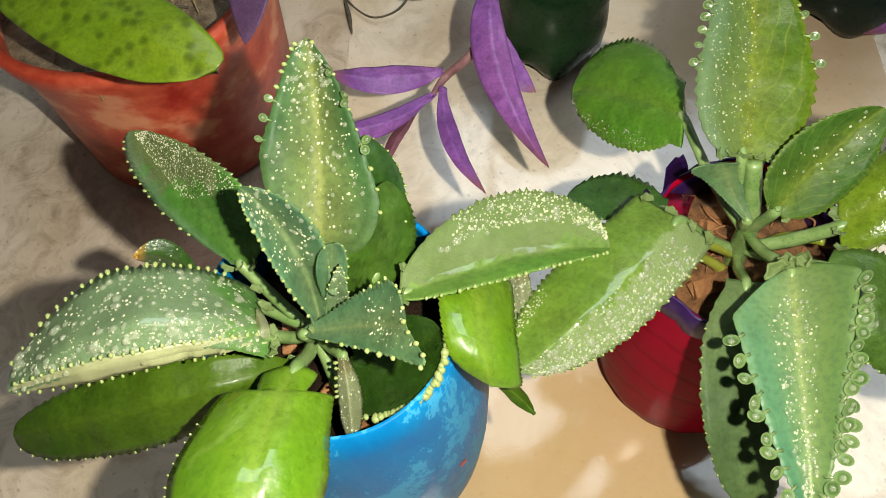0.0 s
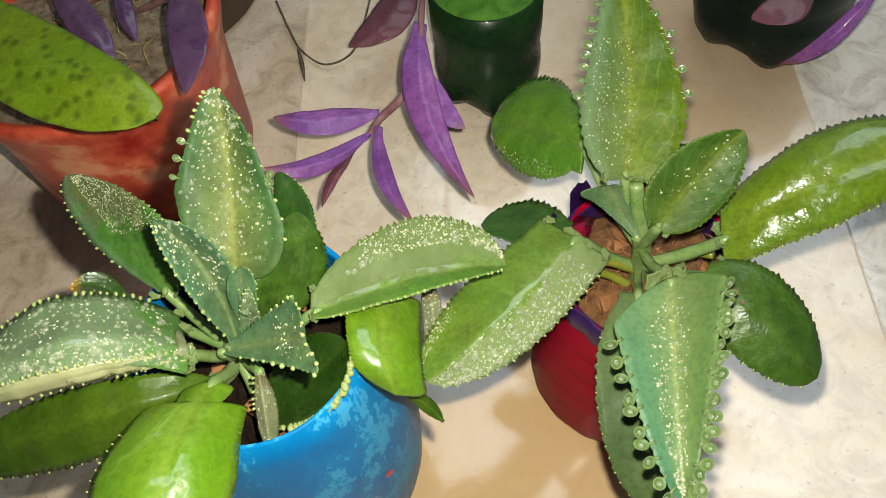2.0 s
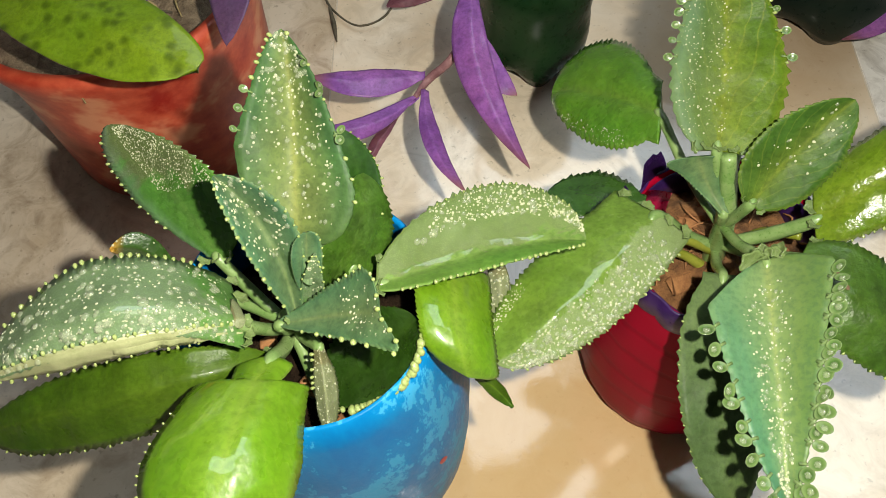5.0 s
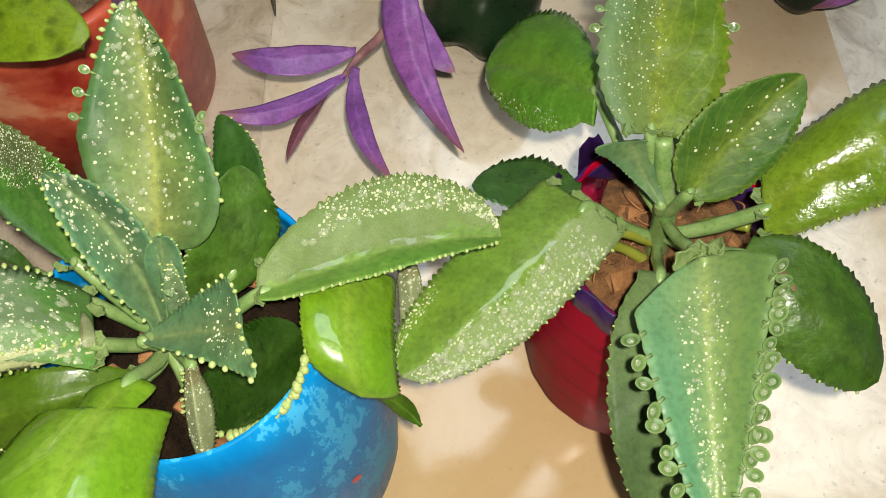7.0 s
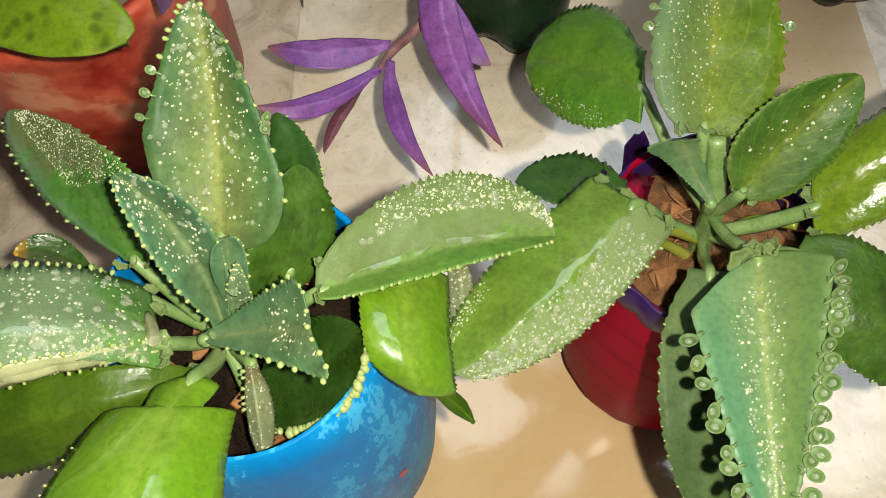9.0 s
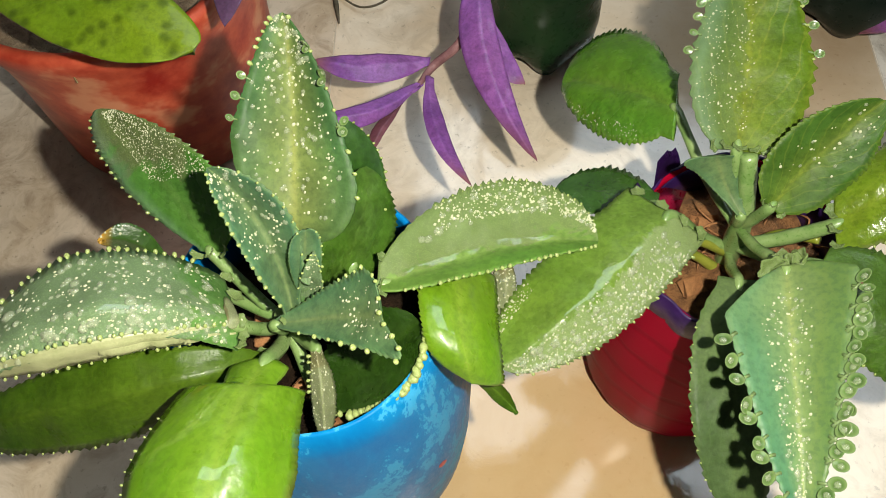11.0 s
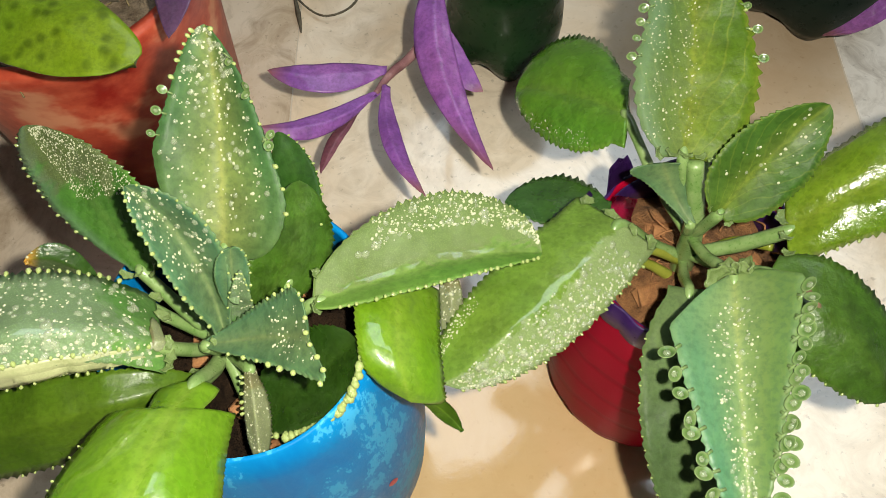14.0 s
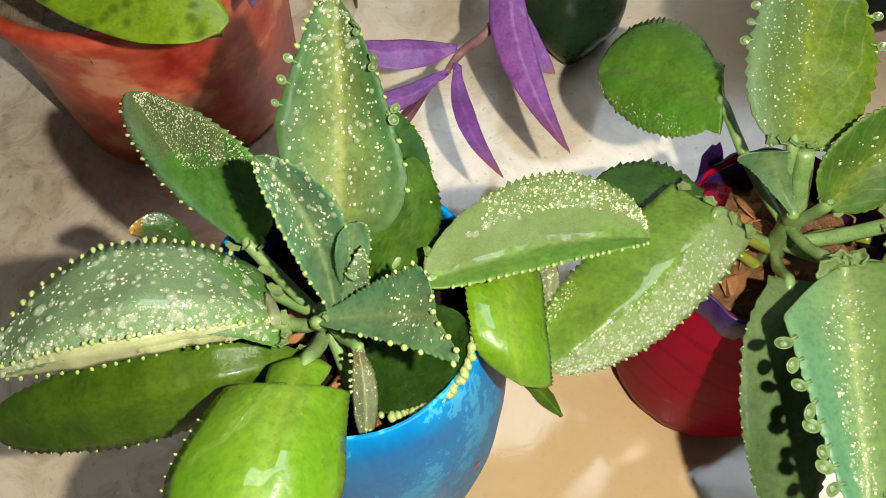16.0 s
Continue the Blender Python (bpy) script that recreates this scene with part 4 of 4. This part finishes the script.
plantlets(K, bK, -1, DISC, 0.0019, 9, 0.35, 0.8, 31)
plantlets(K, bK, 1, DISC, 0.0018, 6, 0.38, 0.8, 32)
plantlets(K, bK, 1, BEAD, 0.0011, 10, 0.35, 0.9, 44)
drops(K, bK, 260, 0.05, 0.6, -0.97, 0.1, 0.0002, 0.00048, 33)
E, bE = grow(red, RHUB, DEEP, "round green toothed leaf with a frosted rim", (0.0879, 0.2060, 0.1616), (0.0703, 0.2299, 0.1468), (0.0466, 0.2502, 0.1275), (0.0647, 0.2049, 0.1425), (0.0789, 0.2688, 0.1403), opts=dict(um=0.5, power=0.5, foot=0.55, bulge=0.0035), teeth=22, tooth=0.06, nv=16)
drops(E, bE, 120, 0.3, 0.98, -0.97, -0.7, 0.0002, 0.0005, 49)
R2, bR2 = grow(red, RHUB, DEEP_DRY, "medium green leaf with a chewed tip", (0.1083, 0.1473, 0.1827), (0.1226, 0.1599, 0.1954), (0.1402, 0.1696, 0.2129), (0.1085, 0.1622, 0.2030), (0.1318, 0.1494, 0.1905), opts=dict(um=0.42, power=0.6, foot=0.3), teeth=22)
drops(R2, bR2, 40, 0.2, 0.9, -0.7, 0.7, 0.0003, 0.0008, 34)
R5, bR5 = grow(red, RLOW, DEEP_WET, "long glossy green leaf catching a bright highlight", (0.1393, 0.1514, 0.1618), (0.1723, 0.1602, 0.1863), (0.2344, 0.1710, 0.1947), (0.1749, 0.1829, 0.1893), (0.1732, 0.1436, 0.1780), stalk=0.003, opts=dict(um=0.42, power=0.5, foot=0.72, bulge=0.003, square=True), teeth=34, nv=16)
plantlets(R5, bR5, 1, BEAD, 0.0010, 20, 0.1, 0.9, 35)
R4, bR4 = grow(red, RLOW, MATT, "dark green leaf with a brown scar", (0.1240, 0.1275, 0.1767), (0.1421, 0.1062, 0.1777), (0.1634, 0.0883, 0.1610), (0.1545, 0.1238, 0.1756), (0.1303, 0.0970, 0.1704), opts=dict(um=0.5, power=0.42, foot=0.4), teeth=22)
plantlets(R4, bR4, 1, BEAD, 0.0008, 8, 0.3, 0.97, 36)
scar(R4, bR4, 0.24, -0.10, 0.040, 0.10, SCAR)
scar(R4, bR4, 0.33, -0.02, 0.016, 0.05, SCAR)
scar(R4, bR4, 0.19, -0.28, 0.018, 0.05, SCAR)
L, bL = grow(red, RLOW, GREYISH, "lower olive leaf shaded by the one above", (0.1019, 0.1306, 0.1580), (0.0954, 0.0902, 0.1524), (0.0988, 0.0478, 0.1270), (0.0799, 0.0927, 0.1540), (0.1142, 0.0920, 0.1453), opts=dict(um=0.4, power=0.5, foot=0.5))
plantlets(L, bL, -1, BEAD, 0.0007, 14, 0.2, 0.97, 48)
R3, bR3 = grow(red, RHUB, BLUE_OLIVE, "broad arrow-shaped leaf lined with round plantlets", (0.1103, 0.1259, 0.1800), (0.1094, 0.1205, 0.1809), (0.1004, 0.0392, 0.1786), (0.0842, 0.1045, 0.1877), (0.1266, 0.1171, 0.1959), opts=dict(um=0.05, foot=0.40, taper=0.95, end=0.12, square=True), tooth=0.03)
plantlets(R3, bR3, -1, DISC, 0.0031, 11, 0.14, 0.97, 37, lift=0.1)
plantlets(R3, bR3, 1, DISC, 0.0029, 12, 0.12, 0.97, 38, pair=True, lift=0.1)
drops(R3, bR3, 330, 0.1, 0.97, -0.5, 0.35, 0.0003, 0.0011, 39)
D, bD = grow(red, RLOW, FROST_RIGHT, "broad waxy leaf crowded with water beads", (0.0792, 0.1556, 0.1632), (0.0484, 0.1225, 0.1693), (0.0124, 0.0962, 0.1577), (0.0332, 0.1403, 0.1621), (0.0636, 0.1161, 0.1597), stalk=0.0028, opts=dict(um=0.42, power=0.45, foot=0.92, square=True), teeth=30, nv=16)
drops(D, bD, 110, 0.08, 0.92, 0.12, 0.9, 0.0008, 0.0019, 28, 1.6)
plantlets(D, bD, 1, BEAD, 0.0010, 20, 0.1, 0.97, 40)
drops(D, bD, 300, 0.1, 0.97, 0.0, 0.8, 0.0003, 0.0010, 41, 2)
drops(D, bD, 260, 0.1, 0.97, 0.72, 0.98, 0.0003, 0.0011, 45, 1.5)
drops(D, bD, 150, 0.6, 0.99, -0.97, -0.75, 0.0002, 0.0006, 46)
DK, bDK = grow(red, RLOW, GLOSSY, "small dark glossy toothed leaf with a wet sheen", (0.0785, 0.1696, 0.1470), (0.0582, 0.1790, 0.1402), (0.0380, 0.1828, 0.1357), (0.0580, 0.1672, 0.1433), (0.0632, 0.1945, 0.1360), opts=dict(um=0.5, power=0.5, foot=0.4), teeth=14, tooth=0.14)
RS, bRS = grow(red, RHUB, BLUISH, "small young triangular leaf", (0.1027, 0.1514, 0.1698), (0.0922, 0.1638, 0.1844), (0.0906, 0.1648, 0.1885), (0.0796, 0.1633, 0.1859), (0.1017, 0.1622, 0.1887), opts=dict(um=0.85, power=0.6, foot=0.15))
R6, bR6 = grow(red, RHUB, SHADE_GREEN, "dark leaf behind the upright one", (0.1163, 0.1858, 0.1611), (0.1248, 0.1941, 0.1641), (0.1334, 0.1988, 0.1669), (0.1205, 0.1990, 0.1643), (0.1290, 0.1892, 0.1639), opts=dict(um=0.5))


def chips(plant, cx, cy, z, radius, count, material, seed):
    """Broken husk chips lying on the soil."""
    rnd = random.Random(seed)
    for _ in range(count):
        bm = bmesh.new()
        bmesh.ops.create_cube(bm, size=1)
        l, w = rnd.uniform(0.008, 0.018), rnd.uniform(0.004, 0.008)
        a, r = rnd.uniform(0, 6.28), radius * math.sqrt(rnd.random())
        m = pose(cx + r * math.cos(a), cy + r * math.sin(a), z + rnd.uniform(0, 0.006), rnd.uniform(-25, 25), rnd.uniform(-25, 25), rnd.uniform(0, 360))
        for v in bm.verts:
            v.co = m @ Vector((v.co.x * l * rnd.uniform(0.7, 1.1), v.co.y * w * rnd.uniform(0.7, 1.1), v.co.z * 0.003))
        bmesh.ops.bevel(bm, geom=list(bm.edges), offset=0.0005, segments=1, affect="EDGES")
        under(part("husk_chip", bm, material, smooth=False), plant)


chips(red, RX, RY, 0.116, 0.034, 22, BARK, 5)
chips(blue, BX, BY, 0.164, 0.037, 14, BARK, 6)
for k in range(26):
    rnd = random.Random(160 + k)
    a, r, b = rnd.uniform(0, 6.28), 0.036 * math.sqrt(rnd.random()), rnd.uniform(0, 6.28)
    x, y, l = RX + r * math.cos(a), RY + r * math.sin(a), rnd.uniform(0.006, 0.016)
    tube("husk_fibre", [(x, y, 0.124), (x + 0.5 * l * math.cos(b), y + 0.5 * l * math.sin(b), 0.127), (x + l * math.cos(b + 0.4), y + l * math.sin(b + 0.4), 0.124)], [0.0005, 0.0005, 0.0003], BARK, red, sides=5, steps=3)
lathe("pot_lining", [(0.0405, 0.1335), (0.0400, 0.1335), (0.0402, 0.12), (0.0405, 0.108), (0.0412, 0.108), (0.0410, 0.12), (0.0405, 0.1335)], (RX, RY, 0), PURPLE_IN, red, "dark purple lining of the pot")


def flap(plant, a0, a1, r, z0, z1, lean, material, label):
    """A torn tongue of the pot's rim, bent outward or inward."""
    bm = bmesh.new()
    rows = []
    for k in range(6):
        t = k / 5
        row = []
        for i in range(7):
            s = i / 6
            a = radians(a0 + (a1 - a0) * (0.5 + (s - 0.5) * (1 - 0.45 * t * t)))
            q = r + lean * t * t
            z = z0 + (z1 - z0) * t * (1 - 0.25 * noise.noise((a0 + i, 0.3, 2)))
            row.append(bm.verts.new((RX + q * math.cos(a), RY + q * math.sin(a), z)))
        rows.append(row)
    fs = []
    for a, b in zip(rows, rows[1:]):
        for i in range(6):
            fs.append(bm.faces.new((a[i], a[i + 1], b[i + 1], b[i])))
    bmesh.ops.solidify(bm, geom=fs, thickness=0.0008)
    return under(part("rim_flap", bm, material, None, label), plant)


flap(red, 138, 186, 0.0425, 0.126, 0.150, -0.014, CRIMSON, "bright crimson torn rim flap")
flap(red, 118, 143, 0.0418, 0.128, 0.150, 0.004, PURPLE_IN, "dark purple torn rim flap")
flap(red, 148, 160, 0.0432, 0.130, 0.146, 0.005, PURPLE_IN, "dark purple torn rim flap")
flap(red, -12, 22, 0.0422, 0.128, 0.142, -0.004, CRIMSON, "bright crimson torn rim flap")
for pts in ([(0.112, 0.156, 0.128), (0.0953, 0.1541, 0.1436), (0.0838, 0.1526, 0.1490)], [(0.110, 0.152, 0.118), (0.0972, 0.1542, 0.1296), (0.0871, 0.1536, 0.1372)], [(0.116, 0.160, 0.120), (0.1275, 0.1592, 0.1393), (0.1389, 0.1514, 0.1491)]):
    tube("stem", pts, [0.0026, 0.0022, 0.0018], STEM_YELLOW, red)


def paint_spot(angle, z, w, h, tilt):
    bm = bmesh.new()
    c = bm.verts.new((0, 0, 0))
    ring = [bm.verts.new((w * math.cos(6.283 * i / 14) * (1 + 0.2 * noise.noise((i, z * 40, 0))), h * math.sin(6.283 * i / 14), -0.0004)) for i in range(14)]
    for i in range(14):
        bm.faces.new((c, ring[i], ring[(i + 1) % 14]))
    r = 0.0559
    a = radians(angle)
    m = Matrix.Translation((BX + r * math.cos(a), BY + r * math.sin(a), z)) @ Matrix.Rotation(a, 4, "Z") @ Matrix.Rotation(radians(90), 4, "Y") @ Matrix.Rotation(radians(90 + tilt), 4, "Z")
    bmesh.ops.transform(bm, matrix=m, verts=bm.verts)
    return under(part("paint_spot", bm, RED_MARK, None, "small red paint spot"), blue)


paint_spot(-38, 0.108, 0.0020, 0.0045, 20)
paint_spot(-84, 0.118, 0.0055, 0.0022, 0)
GL, bGL = grow(blue, HUB, GOLD_GLINT, "small dark leaf with a golden glint painted on its tip", (-0.1017, 0.1250, 0.1876), (-0.1109, 0.1264, 0.1994), (-0.1194, 0.1242, 0.2029), (-0.1133, 0.1252, 0.1932), (-0.1092, 0.1312, 0.2019), opts=dict(um=0.5, power=0.6))
drops(GL, bGL, 16, 0.1, 0.97, -0.9, 0.9, 0.0003, 0.0007, 50)

# ---- the orange pot ----
OX, OY = -0.199, 0.350
orange = empty("potted_plant", (OX, OY, 0), "worn orange-red plastic pot with dry soil and purple leaves", "potted plant")
lathe("pot", [(0.0, 0.002), (0.068, 0.001), (0.075, 0.004), (0.079, 0.080), (0.080, 0.095), (0.0825, 0.108), (0.0855, 0.118), (0.087, 0.127), (0.0855, 0.1305), (0.0800, 0.1305), (0.0790, 0.126), (0.0775, 0.108)], (OX, OY, 0), ORANGE_POT, orange, "orange-red plastic pot with a broad sun-worn rim", wobble=0.02, segments=96)
soil_disc((OX, OY, 0.108), 0.0785, SOIL_PALE, orange, seed=7, height=0.008)
SP, bSP = grow(orange, (OX - 0.03, OY - 0.005, 0.12), SPOTTED, "thick yellow-green leaf with dark freckles", (-0.2742, 0.3498, 0.1711), (-0.1752, 0.2664, 0.1822), (-0.1136, 0.2312, 0.1739), (-0.1578, 0.2811, 0.1801), (-0.1963, 0.2489, 0.1760), stalk=0.005, opts=dict(um=0.5, power=0.5, foot=0.6), teeth=12, tooth=0.0, thick=0.006, nv=16)
P1, bP1 = grow(orange, (OX + 0.03, OY + 0.01, 0.13), PURPLE_DARK, "dusky purple pointed leaf with a wet streak", (-0.1212, 0.3343, 0.1639), (-0.1091, 0.2930, 0.1670), (-0.1070, 0.2554, 0.1620), (-0.1221, 0.2984, 0.1649), (-0.0983, 0.2956, 0.1676), stalk=0.002, stalk_mat=STEM_PURPLE, opts=dict(um=0.45, power=0.8, foot=0.4), teeth=12, tooth=0.0)
P2, bP2 = grow(orange, (OX, OY + 0.02, 0.13), PURPLE_DARK, "dusky purple narrow leaf over the soil", (-0.2114, 0.3696, 0.1531), (-0.1756, 0.3183, 0.1564), (-0.1590, 0.2957, 0.1451), (-0.1855, 0.3172, 0.1519), (-0.1667, 0.3233, 0.1551), stalk=0.002, stalk_mat=STEM_PURPLE, opts=dict(um=0.5, power=0.8), teeth=12, tooth=0.0)
P3, bP3 = grow(orange, (OX, OY + 0.02, 0.13), PURPLE_DARK, "short dark purple leaf over the soil", (-0.1630, 0.3566, 0.1520), (-0.1560, 0.3301, 0.1521), (-0.1493, 0.3143, 0.1430), (-0.1624, 0.3316, 0.1499), (-0.1512, 0.3327, 0.1505), stalk=0.0015, stalk_mat=STEM_PURPLE, opts=dict(um=0.5, power=0.8), teeth=10, tooth=0.0)
for k in range(44):
    rnd = random.Random(60 + k)
    a, r = rnd.uniform(0, 6.28), 0.065 * math.sqrt(rnd.random())
    x, y = OX + r * math.cos(a), OY + r * math.sin(a)
    b = rnd.uniform(0, 6.28)
    l = rnd.uniform(0.01, 0.028)
    tube("dry_twig", [(x, y, 0.116), (x + 0.5 * l * math.cos(b), y + 0.5 * l * math.sin(b), 0.120), (x + l * math.cos(b + 0.3), y + l * math.sin(b + 0.3), 0.117)], [0.0008, 0.0007, 0.0004], STRAW if k % 3 else TWIG, orange, sides=5, steps=4)

# ---- pots and bottles behind ----
brown = empty("clay_pot", (-0.218, 0.522, 0), "dark brown clay pot standing on the tiles", "pot")
lathe("pot", [(0.0, 0.002), (0.078, 0.001), (0.085, 0.005), (0.093, 0.10), (0.097, 0.12), (0.097, 0.135), (0.092, 0.135), (0.089, 0.11)], (-0.218, 0.522, 0), BROWN_POT, brown, wobble=0.01)
soil_disc((-0.218, 0.522, 0.118), 0.090, SOIL, brown, seed=3)


def bottle(place, r, h, material, label, top, top_label, seed):
    """The cut foot of a bottle, with the bulging feet of its base, used as a planter."""
    ob = empty("bottle_planter", (place[0], place[1], 0), label, "planter", "cut bottle planters")
    bm = bmesh.new()
    rows = []
    prof = [(0.35, 0.010), (0.62, 0.001), (0.80, 0.004), (0.94, 0.016), (1.0, 0.032), (0.99, 0.045), (0.955, 0.052), (0.985, 0.060), (1.0, 0.075), (1.0, h), (0.965, h), (0.96, h - 0.02)]
    seg = 70
    for q, z in prof:
        ring = []
        for i in range(seg):
            a = 2 * math.pi * i / seg
            k = max(0.0, 1 - z / 0.03)
            lobe = math.cos(5 * a + seed)
            rr = r * q * (1 + 0.05 * k * lobe)
            ring.append(bm.verts.new((place[0] + rr * math.cos(a), place[1] + rr * math.sin(a), z + (0.006 * k * (1 - lobe) if z < 0.03 else 0))))
        rows.append(ring)
    for a, b in zip(rows, rows[1:]):
        for i in range(seg):
            j = (i + 1) % seg
            bm.faces.new((a[i], a[j], b[j], b[i]))
    under(part("bottle", bm, material), ob)
    soil_disc((place[0], place[1], h - 0.012), r * 0.955, top, ob, name="planting", seed=seed, height=0.012)["label"] = top_label
    return ob


b1 = bottle((0.051, 0.388), 0.038, 0.104, BOTTLE_GREEN, "dark green cut plastic bottle used as a planter", MOSS, "bright green moss", 1)
b2 = bottle((0.262, 0.431), 0.056, 0.095, BOTTLE_DARK, "blackish green cut bottle planter with purple leaves", SOIL, "dark soil", 2)
Q1, bQ1 = grow(b2, (0.270, 0.440, 0.095), PURPLE, "narrow purple leaf drooping over the rim", (0.3021, 0.3746, 0.0900), (0.2760, 0.3570, 0.0620), (0.2540, 0.3674, 0.0280), (0.2721, 0.3615, 0.0620), (0.2808, 0.3535, 0.0600), stalk=0.0015, stalk_mat=STEM_PURPLE, opts=dict(um=0.45, power=0.8, foot=0.3), teeth=12, tooth=0.0)
Q2, bQ2 = grow(b2, (0.255, 0.44, 0.095), MAUVE, "mauve leaf lying across the planter", (0.2574, 0.3781, 0.1000), (0.2365, 0.3499, 0.1000), (0.2144, 0.3485, 0.0920), (0.2288, 0.3607, 0.1000), (0.2413, 0.3394, 0.0980), stalk=0.0015, stalk_mat=STEM_PURPLE, opts=dict(um=0.5, power=0.7), teeth=12, tooth=0.0)

# ---- the trailing purple plant ----
trail = empty("trailing_plant", (0.03, 0.60, 0), "purple trailing plant with narrow leaves over the floor", "plant")
FORK = (-0.0170, 0.2948, 0.0874)
TOP = (0.0113, 0.3707, 0.1118)
tube("stem", [(0.03, 0.61, 0.0), (0.025, 0.53, 0.080), TOP, (0.0087, 0.3227, 0.1118), (-0.0019, 0.2993, 0.1014), FORK, (-0.0243, 0.2809, 0.0890)], [0.0022, 0.002, 0.002, 0.002, 0.0026, 0.0024, 0.0014], STEM_PURPLE, trail)
pk = dict(teeth=16, tooth=0.0, thick=0.0012)
W1, bW1 = grow(trail, TOP, PURPLE, "long purple leaf with a pinkish tip", (0.0099, 0.3423, 0.1155), (0.0111, 0.2782, 0.1123), (0.0356, 0.2223, 0.1006), (-0.0014, 0.2867, 0.1085), (0.0212, 0.2745, 0.1084), stalk=0, opts=dict(um=0.48, power=0.75, foot=0.35), **pk)
W2, bW2 = grow(trail, TOP, PURPLE, "short purple leaf behind the long one", (0.0115, 0.3150, 0.1053), (0.0205, 0.2932, 0.0938), (0.0327, 0.2827, 0.0854), (0.0153, 0.2896, 0.0933), (0.0257, 0.2968, 0.0943), stalk=0, opts=dict(um=0.45, power=0.8, foot=0.4), **pk)
W3, bW3 = grow(trail, FORK, PURPLE, "purple leaf with a dried brown tip", (-0.0190, 0.2975, 0.0886), (-0.0489, 0.2881, 0.0967), (-0.0808, 0.2898, 0.0996), (-0.0489, 0.2776, 0.0938), (-0.0478, 0.2970, 0.0954), stalk=0, opts=dict(um=0.45, power=0.75, foot=0.3), **pk)
W4, bW4 = grow(trail, FORK, PURPLE, "curved purple leaf sweeping sideways", (-0.0229, 0.2820, 0.0892), (-0.0444, 0.2586, 0.0964), (-0.0810, 0.2483, 0.1062), (-0.0495, 0.2509, 0.0936), (-0.0466, 0.2664, 0.0950), stalk=0, opts=dict(um=0.42, power=0.75, foot=0.25), **pk)
W5, bW5 = grow(trail, FORK, PURPLE, "narrow purple leaf curving down to the tiles", (-0.0191, 0.2857, 0.0896), (-0.0138, 0.2397, 0.1021), (0.0032, 0.2049, 0.1070), (-0.0191, 0.2415, 0.1000), (-0.0073, 0.2375, 0.1002), stalk=0, opts=dict(um=0.48, power=0.75, foot=0.4), **pk)
W6, bW6 = grow(trail, FORK, MAUVE, "shrivelled dark leaf", (-0.0327, 0.2709, 0.0879), (-0.0439, 0.2518, 0.0879), (-0.0510, 0.2317, 0.0879), (-0.0483, 0.2544, 0.0859), (-0.0402, 0.2548, 0.0862), stalk=0, opts=dict(um=0.5, power=0.7, foot=0.3), **pk)
W7, bW7 = grow(trail, TOP, MAUVE, "mauve leaf lying back from the stem", (-0.0016, 0.4712, 0.0500), (-0.0179, 0.4185, 0.0500), (-0.0487, 0.4018, 0.0400), (-0.0318, 0.4298, 0.0460), (-0.0042, 0.4129, 0.0460), stalk=0, opts=dict(um=0.5, power=0.7), **pk)
twig = tagged(tube("fallen_twig", [(-0.1185, 0.4956, 0.0040), (-0.1041, 0.4586, 0.0040), (-0.0938, 0.4383, 0.0030), (-0.0747, 0.4212, 0.0040), (-0.0545, 0.4278, 0.0060), (-0.0444, 0.4484, 0.0120), (-0.0358, 0.4834, 0.0200)], [0.0010, 0.0009, 0.0009, 0.0008, 0.0009, 0.0009, 0.0009], TWIG, None, sides=6), "thin dry twig fallen on the tiles", "twig")
twig2 = tagged(tube("fallen_leaf", [(-0.0973, 0.4422, 0.0030), (-0.0928, 0.4239, 0.0040), (-0.0897, 0.4069, 0.0030)], [0.0009, 0.0019, 0.0005], TWIG, None, sides=6), "shrivelled dark leaf scrap fallen on the tiles", "leaf")

# ---- lobes where the leaves clasp their stalks ----
frill(R3, bR3, 0.0042, 5, 0.22, up=0.9, seed=71)
frill(R5, bR5, 0.0034, 4, 0.6, seed=72)
frill(D, bD, 0.0034, 4, 0.7, up=0.4, seed=73)
frill(R2, bR2, 0.0018, 3, 0.8, seed=74)
frill(K, bK, 0.0024, 5, 0.8, seed=75)
frill(F, bF, 0.0028, 5, 0.8, seed=76)
frill(B, bB, 0.0022, 3, 0.8, seed=77)
frill(C, bC, 0.0022, 3, 0.8, seed=78)
frill(Gl, bG, 0.0030, 3, 0.6, seed=79)
frill(S, bS, 0.0016, 3, 0.9, seed=80)
collar(blue, bF, WITHERED, 0.006, 0.35)
